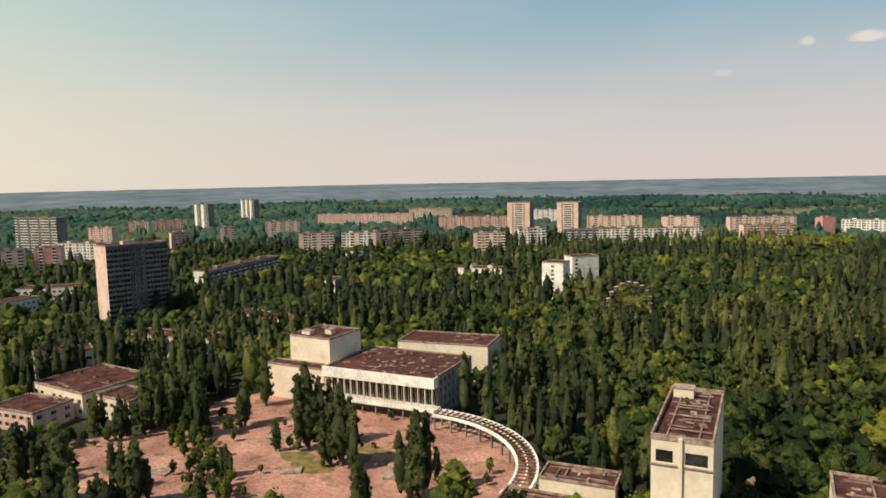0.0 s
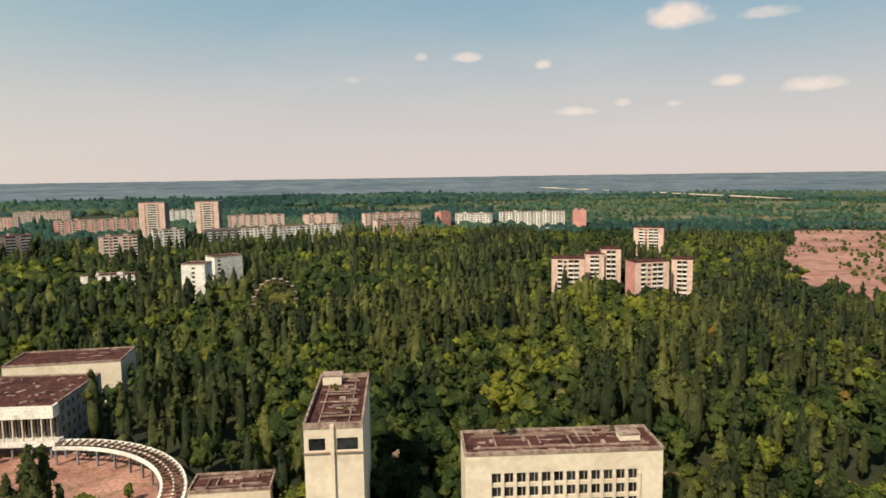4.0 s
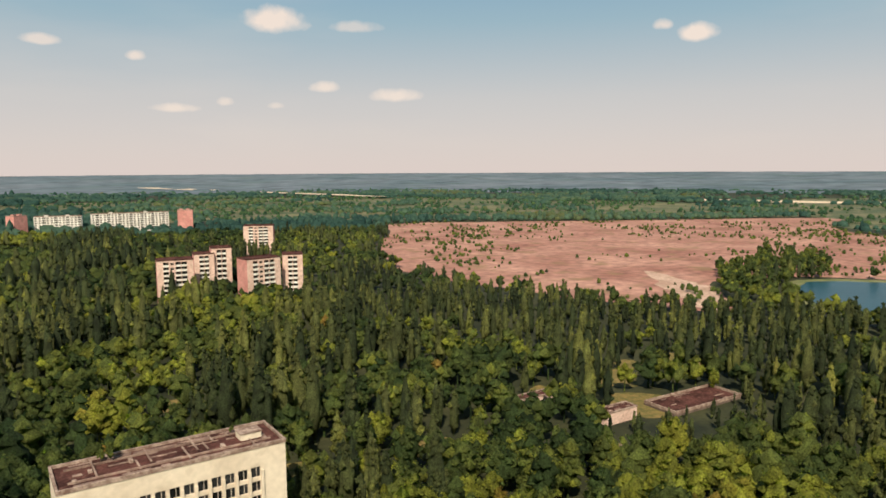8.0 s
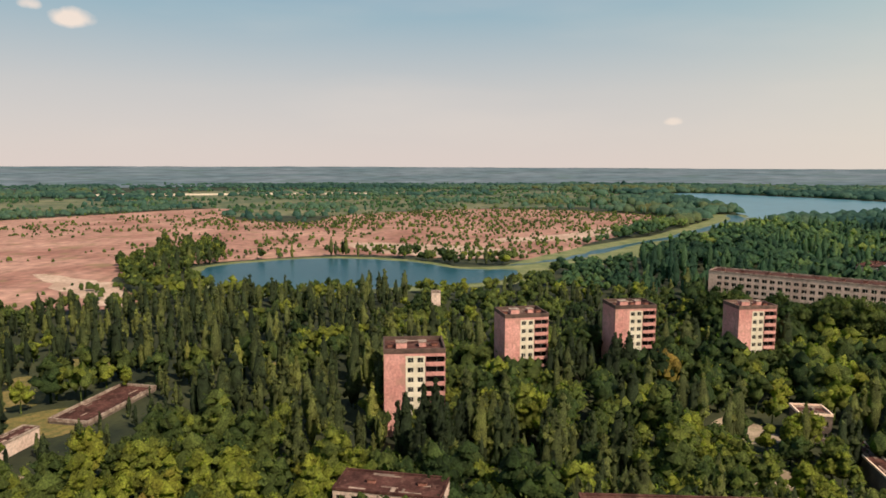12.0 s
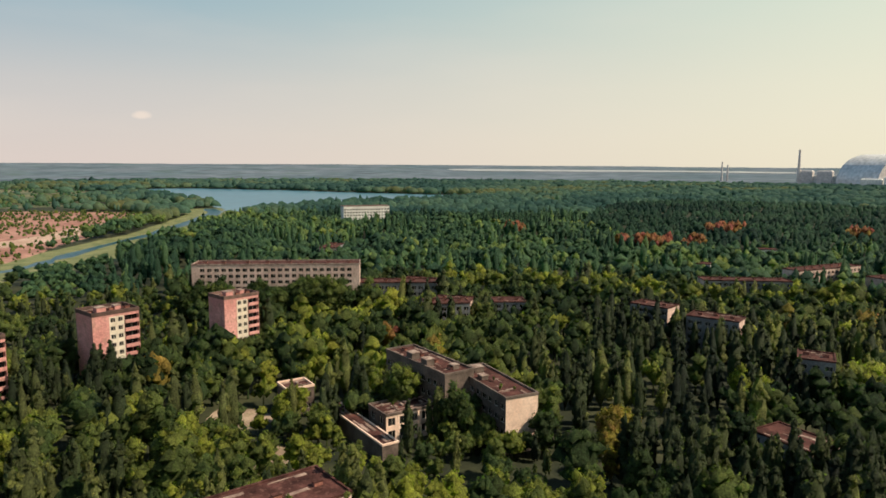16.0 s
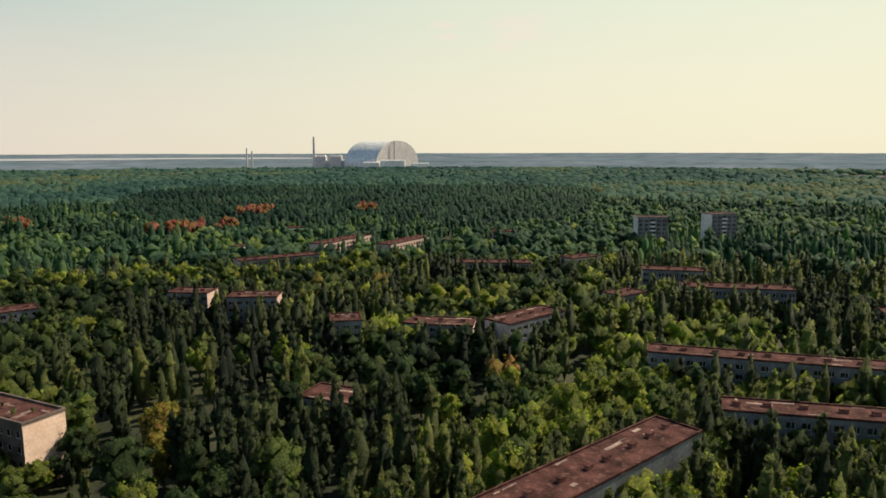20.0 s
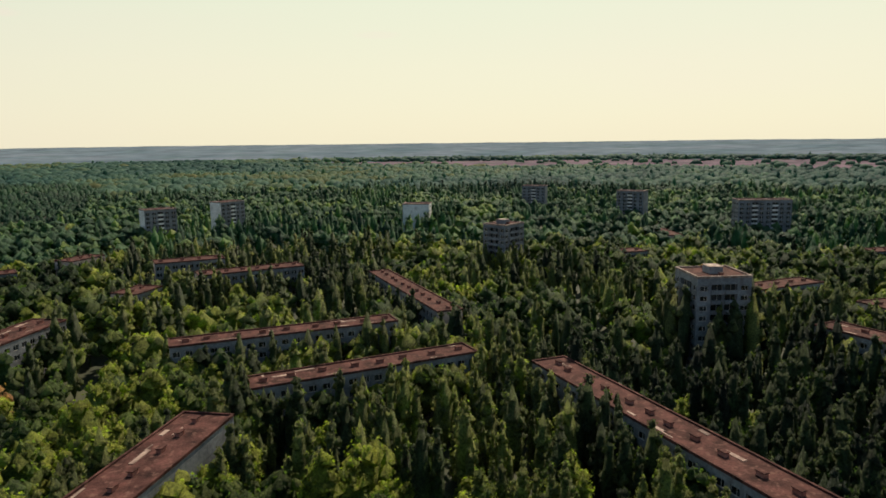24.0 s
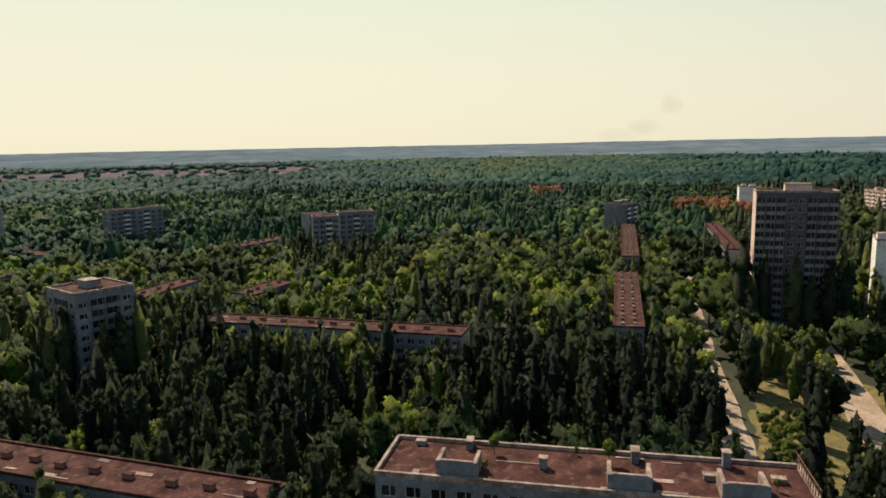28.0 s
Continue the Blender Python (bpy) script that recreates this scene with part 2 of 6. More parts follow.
M = {
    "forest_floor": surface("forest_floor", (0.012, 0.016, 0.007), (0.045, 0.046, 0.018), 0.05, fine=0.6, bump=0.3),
    "heath": surface("heath", (0.25, 0.108, 0.082), (0.42, 0.225, 0.175), 0.016, fine=0.12, bump=0.1, stain=(0.20, 0.13, 0.065), grain=(0.6, 1.25)),
    "dirt": surface("dirt", (0.22, 0.15, 0.10), (0.40, 0.29, 0.21), 0.12, fine=1.5, bump=0.2, stain=(0.14, 0.13, 0.05)),
    "sand": surface("sand", (0.55, 0.42, 0.30), (0.72, 0.56, 0.42), 0.05, bump=0.1),
    "pale_earth": surface("pale_earth", (0.36, 0.225, 0.17), (0.52, 0.36, 0.285), 0.05, fine=0.4, bump=0.1, stain=(0.28, 0.19, 0.12)),
    "reeds": surface("reeds", (0.10, 0.12, 0.045), (0.20, 0.19, 0.085), 0.08, fine=1.2, bump=0.4),
    "meadow": surface("meadow", (0.050, 0.072, 0.034), (0.155, 0.142, 0.072), 0.011, fine=0.06, bump=0.0, stain=(0.19, 0.15, 0.10), grain=(0.6, 1.3)),
    "plaza": surface("plaza", (0.25, 0.115, 0.088), (0.45, 0.235, 0.180), 0.07, fine=1.0, bump=0.15, stain=(0.10, 0.075, 0.035), grain=(0.6, 1.25)),
    "dry_grass": surface("dry_grass", (0.085, 0.082, 0.022), (0.22, 0.150, 0.052), 0.35, fine=2, bump=0.4),
    "road": surface("road", (0.28, 0.195, 0.14), (0.44, 0.315, 0.235), 0.12, fine=1.5, bump=0.1, stain=(0.18, 0.15, 0.09)),
    "water": surface("water", (0.010, 0.048, 0.066), (0.015, 0.062, 0.082), 0.01, rough=0.3, fine=0.5, bump=0.25, spec=0.2),
    # cooling pond: the bright sky's reflection is put into the base colour
    "sky_toned_water": surface("sky_toned_water", (0.30, 0.29, 0.30), (0.38, 0.36, 0.36), 0.004, rough=0.4, bump=0.0, spec=0.2),
    "bright_water": surface("bright_water", (0.05, 0.13, 0.18), (0.065, 0.155, 0.21), 0.005, rough=0.3, bump=0.0, spec=0.3),
    "cream": surface("cream", (0.60, 0.50, 0.40), (0.70, 0.60, 0.49), 0.10, fine=0.9, bump=0.03, stain=(0.50, 0.41, 0.32), grain=(0.9, 1.06)),
    "white": surface("white", (0.62, 0.58, 0.54), (0.80, 0.76, 0.71), 0.15, fine=1.6, bump=0.05, stain=(0.42, 0.38, 0.33)),
    "pink": surface("pink", (0.50, 0.215, 0.195), (0.62, 0.30, 0.27), 0.13, fine=1.4, bump=0.06, stain=(0.35, 0.19, 0.15)),
    "pale_pink": surface("pale_pink", (0.56, 0.38, 0.32), (0.68, 0.49, 0.42), 0.13, fine=1.4, bump=0.06, stain=(0.36, 0.25, 0.21)),
    # base raised to carry the sun on the school's end wall
    "peach": surface("peach", (0.78, 0.52, 0.40), (0.88, 0.63, 0.50), 0.2, fine=1.6, bump=0.05, stain=(0.68, 0.45, 0.35), grain=(0.88, 1.08)),
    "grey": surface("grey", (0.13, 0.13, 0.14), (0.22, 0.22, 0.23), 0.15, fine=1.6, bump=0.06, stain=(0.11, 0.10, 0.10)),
    # tower fronts turned from the sun: their shade is put into this colour
    "shaded_panel": surface("shaded_panel", (0.06, 0.06, 0.068), (0.11, 0.11, 0.12), 0.15, fine=1.6, bump=0.06, stain=(0.05, 0.048, 0.05)),
    "cinder": surface("cinder", (0.07, 0.042, 0.036), (0.15, 0.085, 0.07), 0.5, bump=0.2, by_object=0.3),
    # stained walls, with the shade on the school's long sides darkened in
    "stained_shaded": surface("stained_shaded", (0.085, 0.060, 0.050), (0.19, 0.135, 0.112), 0.2, fine=1.8, bump=0.08, stain=(0.13, 0.095, 0.08)),
    "concrete": surface("concrete", (0.21, 0.205, 0.21), (0.32, 0.31, 0.31), 0.2, fine=1.8, bump=0.06, stain=(0.20, 0.19, 0.18)),
    "brick_red": surface("brick_red", (0.20, 0.075, 0.055), (0.32, 0.13, 0.10), 0.2, fine=2.5, bump=0.2),
    "roofing": surface("roofing", (0.026, 0.012, 0.011), (0.110, 0.046, 0.040), 0.30, fine=2.2, bump=0.3, spec=0.05, stain=(0.145, 0.074, 0.060), contrast=(0.3, 0.7)),
    "roof_sheet": surface("roof_sheet", (0.15, 0.09, 0.075), (0.32, 0.22, 0.18), 0.5, bump=0.2, by_object=0.3),
    "coping": surface("coping", (0.17, 0.105, 0.085), (0.40, 0.30, 0.25), 0.7, fine=4, bump=0.1, stain=(0.13, 0.066, 0.052)),
    "glass": surface("glass", (0.010, 0.011, 0.012), (0.030, 0.030, 0.032), 0.4, rough=0.25, bump=0.0, spec=0.5, by_object=0.6),
    "frame": surface("frame", (0.45, 0.36, 0.30), (0.60, 0.52, 0.45), 0.8, bump=0.05),
    "rust": surface("rust", (0.10, 0.05, 0.035), (0.20, 0.10, 0.065), 0.5, rough=0.7, bump=0.1),
    "cabin": surface("cabin", (0.13, 0.10, 0.05), (0.20, 0.16, 0.09), 0.8, bump=0.05),
    "steel": surface("steel", (0.70, 0.64, 0.62), (0.80, 0.74, 0.71), 0.01, rough=0.5, metal=0.5, bump=0.0),
    "bark": surface("bark", (0.06, 0.045, 0.03), (0.14, 0.11, 0.08), 1.0, bump=0.3),
    # the haze over the distant canopy is put into these blue-grey tones
    "hazed_wood": surface("hazed_wood", (0.080, 0.112, 0.136), (0.146, 0.164, 0.200), 0.0024, fine=0.011, bump=0.0, spec=0.0, stain=(0.092, 0.128, 0.128), contrast=(0.30, 0.72), grain=(0.72, 1.28)),
    "far_heath": surface("far_heath", (0.115, 0.088, 0.108), (0.185, 0.135, 0.158), 0.006, fine=0.03, bump=0.0, spec=0.0, stain=(0.07, 0.085, 0.07)),
    "cladding": surface("cladding", (0.52, 0.46, 0.46), (0.60, 0.54, 0.53), 0.02, rough=0.5, metal=0.3, bump=0.0),
    "smooth_white": surface("smooth_white", (0.66, 0.62, 0.58), (0.78, 0.74, 0.70), 0.02, bump=0.0),
}
GREENS = [(0.0, (0.011, 0.025, 0.012)), (0.35, (0.048, 0.073, 0.025)), (0.62, (0.118, 0.138, 0.036)), (0.82, (0.25, 0.25, 0.038)), (0.93, (0.24, 0.15, 0.04)), (1.0, (0.30, 0.085, 0.070))]
SILVER = [(0.0, (0.012, 0.021, 0.012)), (0.35, (0.046, 0.060, 0.024)), (0.62, (0.116, 0.124, 0.041)), (0.82, (0.215, 0.21, 0.05)), (1.0, (0.22, 0.15, 0.05))]
# far crowns: haze is mixed into the greens themselves
HAZED_GREENS = [(0.0, (0.023, 0.058, 0.060)), (0.35, (0.052, 0.106, 0.094)), (0.62, (0.100, 0.164, 0.120)), (0.82, (0.15, 0.16, 0.075)), (0.93, (0.20, 0.12, 0.06)), (1.0, (0.20, 0.055, 0.045))]
M["leaves"] = foliage("leaves", GREENS, 0.52, gloss=0.14)
# middle distance: a thinner share of haze in the leaf colours
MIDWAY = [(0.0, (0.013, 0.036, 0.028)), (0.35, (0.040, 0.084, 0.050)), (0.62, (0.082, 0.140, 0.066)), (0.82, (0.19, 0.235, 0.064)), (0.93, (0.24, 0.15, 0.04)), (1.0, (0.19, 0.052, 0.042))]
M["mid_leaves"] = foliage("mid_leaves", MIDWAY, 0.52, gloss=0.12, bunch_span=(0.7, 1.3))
M["poplar_leaves"] = foliage("poplar_leaves", SILVER, 0.48, gloss=0.20)
M["far_leaves"] = foliage("far_leaves", HAZED_GREENS, 0.55, gloss=0.05, play_span=(0.8, 1.2), grain=0.35, bunch_span=(0.8, 1.2))


# ---- building blocks ----
def mesh_of(name, verts, faces, mats, face_mats=None):
    me = bpy.data.meshes.new(name)
    me.from_pydata([tuple(v) for v in verts], [], faces)
    for m in mats:
        me.materials.append(m)
    if face_mats is not None:
        me.polygons.foreach_set("material_index", face_mats)
    me.update()
    return me


def part(name, me, parent, m=None, label=""):
    ob = new(name, me)
    ob.parent = parent
    if m is not None:
        ob.matrix_local = m
    return tagged(ob, label)


class Shell:
    """Collects boxes and faces of one mesh."""

    def __init__(self):
        self.v, self.f, self.k = [], [], []

    def quad(self, a, b, c, d, k=0):
        n = len(self.v)
        self.v += [a, b, c, d]
        self.f.append((n, n + 1, n + 2, n + 3))
        self.k.append(k)

    def box(self, x0, y0, z0, x1, y1, z1, k=0):
        n = len(self.v)
        self.v += [(x0, y0, z0), (x1, y0, z0), (x1, y1, z0), (x0, y1, z0), (x0, y0, z1), (x1, y0, z1), (x1, y1, z1), (x0, y1, z1)]
        for q in ((0, 3, 2, 1), (4, 5, 6, 7), (0, 1, 5, 4), (1, 2, 6, 5), (2, 3, 7, 6), (3, 0, 4, 7)):
            self.f.append(tuple(n + i for i in q))
            self.k.append(k)

    def mesh(self, name, *mats):
        seen, idx, verts = {}, [], []
        for v in self.v:
            key = (round(v[0], 4), round(v[1], 4), round(v[2], 4))
            if key not in seen:
                seen[key] = len(verts)
                verts.append(v)
            idx.append(seen[key])
        return mesh_of(name, verts, [tuple(idx[i] for i in f) for f in self.f], mats, self.k)


MESHES = {}


def box_mesh(w, d, h, m):
    """A box centred on x and y that stands on z = 0, with worn, chamfered top edges; shared by alike pieces."""
    key = ("box", round(w, 2), round(d, 2), round(h, 2), m)
    if key not in MESHES:
        c = min(w, d, h) * 0.12
        v, f = [], []
        for z, s in ((0, 0), (h - c, 0), (h, c)):
            x, y = w / 2 - s, d / 2 - s
            v += [(-x, -y, z), (x, -y, z), (x, y, z), (-x, y, z)]
        for r in (0, 4):
            for i in range(4):
                j = (i + 1) % 4
                f.append((r + i, r + j, r + 4 + j, r + 4 + i))
        f += [(8, 9, 10, 11), (3, 2, 1, 0)]
        MESHES[key] = mesh_of("box", v, f, [M[m]])
    return MESHES[key]


def window_mesh(w, h):
    """Two dark panes set back in one weathered frame with a mullion."""
    key = ("window", round(w, 2), round(h, 2))
    if key not in MESHES:
        s = Shell()
        b, m = 0.09, w * 0.6
        xs, zs = (0, b, m - b / 2, m + b / 2, w - b, w), (0, b, h - b, h)
        for i in range(5):
            for j in range(3):
                x0, x1, z0, z1 = xs[i], xs[i + 1], zs[j], zs[j + 1]
                if i in (1, 3) and j == 1:
                    d = 0.06
                    s.quad((x0, d, z0), (x1, d, z0), (x1, d, z1), (x0, d, z1), 0)
                    s.quad((x0, 0, z0), (x1, 0, z0), (x1, d, z0), (x0, d, z0), 1)
                    s.quad((x0, d, z1), (x1, d, z1), (x1, 0, z1), (x0, 0, z1), 1)
                    s.quad((x0, 0, z0), (x0, d, z0), (x0, d, z1), (x0, 0, z1), 1)
                    s.quad((x1, d, z0), (x1, 0, z0), (x1, 0, z1), (x1, d, z1), 1)
                else:
                    s.quad((x0, 0, z0), (x1, 0, z0), (x1, 0, z1), (x0, 0, z1), 1)
        MESHES[key] = s.mesh("window", M["glass"], M["frame"])
    return MESHES[key]


def balcony_mesh(w, m):
    key = ("balcony", round(w, 2), m)
    if key not in MESHES:
        s = Shell()
        s.box(0.05, -0.35, 0, w - 0.05, -0.25, 1.05)
        s.box(0.05, -0.25, 0, 0.15, 0.1, 1.05)
        s.box(w - 0.15, -0.25, 0, w - 0.05, 0.1, 1.05)
        s.box(0.05, -0.35, -0.15, w - 0.05, 1.0, -0.003)
        MESHES[key] = s.mesh("balcony", M[m])
    return MESHES[key]


def wall(thing, place, cols, storeys, base, storey, top, wall_mat, groove=0.05, win_h=1.5, sill=0.85, win_w=0.62, joined=False, balcony_mat="white", side_mat=None, second=None):
    """One outer wall in the frame of 'place' (x along the wall, y inwards, z up): panels with open joints, window
    openings with reveals, loggias.
    cols: rows of (kind, width): n blank, w window, b loggia, o opening with a dark panel for its unlit inside. second:
    the material of columns marked by capitals."""
    s = Shell()
    total = sum(c[1] for c in cols)
    windows, balconies, voids = [], [], []
    x = 0
    dg = 0.07 if groove else 0.0
    if base > 0:
        s.quad((0, 0, 0), (total, 0, 0), (total, 0, base), (0, 0, base))
        if dg:
            s.quad((0, 0, base), (total, 0, base), (total, dg, base), (0, dg, base))
    for kind, w in cols:
        k = 1 if kind.isupper() else 0
        for i in range(storeys):
            z = base + i * storey
            g = groove
            x0, x1, z0, z1 = x + g / 2, x + w - g / 2, z + g / 2, z + storey - g / 2
            lo = kind.lower()
            if dg:
                o = [(x, dg, z), (x + w, dg, z), (x + w, dg, z + storey), (x, dg, z + storey)]
                n = [(x0, 0, z0), (x1, 0, z0), (x1, 0, z1), (x0, 0, z1)]
                for e in range(4):
                    s.quad(o[e], o[(e + 1) % 4], n[(e + 1) % 4], n[e], k)
            if lo == "n":
                s.quad((x0, 0, z0), (x1, 0, z0), (x1, 0, z1), (x0, 0, z1), k)
                continue
            if lo == "b":
                a0, a1, b0, b1, dep = x + 0.15, x + w - 0.15, z + 0.12, z + storey - 0.18, 1.15
                balconies.append((a0, b0, a1 - a0))
            else:
                ww = min(w * win_w, 2.2) if lo == "w" else w * 0.86
                wh = min(win_h, storey * 0.72) if lo == "w" else storey * 0.8
                sl = sill if lo == "w" else storey * 0.1
                a0, a1, b0, b1, dep = x + (w - ww) / 2, x + (w + ww) / 2, z + sl, z + sl + wh, 0.22
            # the panel round the opening
            s.quad((x0, 0, z0), (x1, 0, z0), (a1, 0, b0), (a0, 0, b0), k)
            s.quad((a0, 0, b1), (a1, 0, b1), (x1, 0, z1), (x0, 0, z1), k)
            s.quad((x0, 0, z0), (a0, 0, b0), (a0, 0, b1), (x0, 0, z1), k)
            s.quad((a1, 0, b0), (x1, 0, z0), (x1, 0, z1), (a1, 0, b1), k)
            s.quad((a0, 0, b0), (a1, 0, b0), (a1, dep, b0), (a0, dep, b0), k)
            s.quad((a0, dep, b1), (a1, dep, b1), (a1, 0, b1), (a0, 0, b1), k)
            s.quad((a0, 0, b0), (a0, dep, b0), (a0, dep, b1), (a0, 0, b1), k)
            s.quad((a1, dep, b0), (a1, 0, b0), (a1, 0, b1), (a1, dep, b1), k)
            (windows if lo != "o" else voids).append((a0, dep, b0, a1 - a0, b1 - b0))
        x += w
    z = base + storeys * storey
    if top > 0:
        if dg:
            s.quad((0, dg, z), (total, dg, z), (total, 0, z), (0, 0, z))
        s.quad((0, 0, z), (total, 0, z), (total, 0, z + top), (0, 0, z + top))
    ob = part("wall", s.mesh("wall", M[wall_mat], M[second or wall_mat]), thing, place)
    # a dark panel is added behind each empty opening as its interior shade
    for a, y, b, w, h in voids:
        part("dark_opening", box_mesh(w, 0.1, h, "glass"), ob, pose(a + w / 2, y + 0.052, b))
    if joined:
        if windows:
            g = Shell()
            for a, y, b, w, h in windows:
                g.quad((a, y, b), (a + w, y, b), (a + w, y, b + h), (a, y, b + h), 0)
                g.box(a + w * 0.55, y - 0.06, b, a + w * 0.55 + 0.14, y - 0.004, b + h, 1)
            tagged(part("glazing", g.mesh("glazing", M["glass"], M["frame"]), ob), kind="stuff")
        if balconies:
            g = Shell()
            for a, b, w in balconies:
                g.box(a + 0.05, -0.3, b, a + w - 0.05, -0.2, b + 1.05)
            tagged(part("balcony_railing", g.mesh("balcony_railing", M[balcony_mat]), ob), kind="stuff")
    else:
        for a, y, b, w, h in windows:
            part("window", window_mesh(w, h), ob, pose(a, y, b))
        for a, b, w in balconies:
            part("balcony", balcony_mesh(w, balcony_mat), ob, pose(a, 0, b))
    return ob


def flat_roof(thing, L, W, z, rim=0.5, thick=0.3, mat="roofing", rim_mat="coping"):
    """A flat roof in a raised rim, on the thing's own axes (corner at the origin)."""
    s = Shell()
    s.box(0.31, 0.31, z - thick, L - 0.31, W - 0.31, z)
    roof = part("roof", s.mesh("roof", M[mat]), thing)
    e = 0.12
    r = Shell()
    r.box(-e, -e, z - 0.2, L + e, 0.3, z + rim)
    r.box(-e, W - 0.3, z - 0.2, L + e, W + e, z + rim)
    r.box(-e, 0.303, z - 0.2, 0.3, W - 0.303, z + rim)
    r.box(L - 0.3, 0.303, z - 0.2, L + e, W - 0.303, z + rim)
    part("roof_rim", r.mesh("roof_rim", M[rim_mat]), thing)
    return roof


FOOTPRINTS, SKIRTS, FRONTS = [], [], []


def building(name, label, category, x, y, L, W, ang, walls, height, storeys, storey=2.8, base=0.6, mat="cream", second=None, end_mat=None, group="", rim_mat="coping", open_front=False,
             joined=False, vents=0, rim=0.5, houses=(), balcony_mat="white", win_h=1.5, debris=0, roof_mat="roofing", groove=0.05, margin=1.6, sill=0.85, win_w=0.62, skirt=False, clear=None):
    """A house with four walls: the one that starts at (x, y) and runs L metres at the angle ang is the first; the others follow anticlockwise.
    walls: four column lists (front, right end, back, left end)."""
    thing = tagged(new(name), label, category, group)
    thing.matrix_basis = pose(x, y, 0, 0, 0, ang)
    top = height - base - storeys * storey
    places = (pose(0, 0, 0), pose(L, 0, 0, 0, 0, 90), pose(L, W, 0, 0, 0, 180), pose(0, W, 0, 0, 0, 270))
    for i, (p, cols) in enumerate(zip(places, walls)):
        if i == 0 and open_front:
            continue
        span = L if i % 2 == 0 else W
        total = sum(c[1] for c in cols)
        cols = [(k, w * span / total) for k, w in cols]
        wall(thing, p, cols, storeys, base, storey, top, (end_mat or mat) if i % 2 else mat, joined=joined, balcony_mat=balcony_mat, second=second, win_h=win_h, groove=groove, sill=sill, win_w=win_w)
    roof = flat_roof(thing, L, W, height, rim, mat=roof_mat, rim_mat=rim_mat)
    rng = random.Random(round(x * 7 + y * 13))
    for i in range(vents):
        u = (i + 0.5 + rng.uniform(-0.15, 0.15)) / vents * L
        v = W * (0.5 + rng.uniform(-0.06, 0.06))
        b = part("vent", box_mesh(1.7, 0.9, 0.75, "brick_red"), roof, pose(u, v, height, 0, 0, 0))
        part("vent_cap", box_mesh(1.95, 1.15, 0.14, "roofing"), b, pose(0, 0, 0.752))
    for hx, hy, hw, hd, hh in houses:
        b = part("stair_house", box_mesh(hw, hd, hh, end_mat or mat), roof, pose(hx, hy, height + 0.002))
        part("stair_house_roof", box_mesh(hw + 0.3, hd + 0.3, 0.18, "coping"), b, pose(0, 0, hh + 0.002))
    for i in range(debris):
        w = round(rng.uniform(0.8, 5.0) if L > 14 else rng.uniform(0.5, 2.5), 0) + 0.5
        part("roof_sheet", box_mesh(w, rng.choice((0.3, 0.5, 0.9)), 0.1, "roof_sheet"), roof,
             pose(rng.uniform(w / 2 + 1, max(w / 2 + 1.1, L - 1 - w / 2)), rng.choice((rng.uniform(1.2, W - 1.2), rng.uniform(0.9, 1.6), W - rng.uniform(0.9, 1.6))), height + 0.002 + 0.004 * (i % 7), 0, 0, rng.choice((0, 0, 0, 4, -5, 90)) if w < 3 else rng.choice((0, 0, 2, -2))))
    c, sn = math.cos(radians(ang)), math.sin(radians(ang))
    FOOTPRINTS.append((x, y, c, sn, L, W, margin))
    if clear or skirt:
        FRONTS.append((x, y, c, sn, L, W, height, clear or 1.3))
    if skirt:
        SKIRTS.append((x, y, c, sn, L, W, height if skirt is True else float(skirt)))
    return thing


# ---- the ground ----
def in_poly(px, py, poly):
    inside = np.zeros(len(px), bool)
    n = len(poly)
    for i in range(n):
        (x0, y0), (x1, y1) = poly[i], poly[(i + 1) % n]
        if y0 == y1:
            continue
        hit = ((y0 > py) != (y1 > py)) & (px < (x1 - x0) * (py - y0) / (y1 - y0) + x0)
        inside ^= hit
    return inside


def rise(r):
    """The land climbs gently towards the rim of the basin."""
    u = np.clip((np.asarray(r, float) - 2500) / 2300, 0, 1)
    return 48 * u ** 1.3


def make_ground():
    radii = [0, 60, 150, 300, 600, 1000, 1500, 2000, 2500, 2800, 3100, 3400, 3700, 4000, 4300, 4600, 4800]
    n = 96
    v, f = [(0, 0, 0)], []
    for r in radii[1:]:
        for i in range(n):
            a = 2 * math.pi * i / n
            v.append((r * math.cos(a), r * math.sin(a), float(rise(r))))
    for i in range(n):
        f.append((0, 1 + i, 1 + (i + 1) % n))
    for k in range(len(radii) - 2):
        for i in range(n):
            a, b = 1 + k * n + i, 1 + k * n + (i + 1) % n
            f.append((a, a + n, b + n, b))
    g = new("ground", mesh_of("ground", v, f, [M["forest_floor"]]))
    tagged(g, "flat land covered in dark forest floor", "ground", kind="structure")


def smooth_outline(poly, wobble=0.0, steps=5, seed=1):
    """A closed outline with rounded, slightly uneven edges through the given corners."""
    rng = random.Random(seed)
    out = []
    n = len(poly)
    for i in range(n):
        p0, p1, p2, p3 = (Vector(poly[(i + j) % n]) for j in (-1, 0, 1, 2))
        for s in range(steps):
            t = s / steps
            q = 0.5 * ((2 * p1) + (p2 - p0) * t + (2 * p0 - 5 * p1 + 4 * p2 - p3) * t * t + (3 * p1 - p0 - 3 * p2 + p3) * t ** 3)
            out.append((q.x + rng.uniform(-wobble, wobble), q.y + rng.uniform(-wobble, wobble)))
    return out


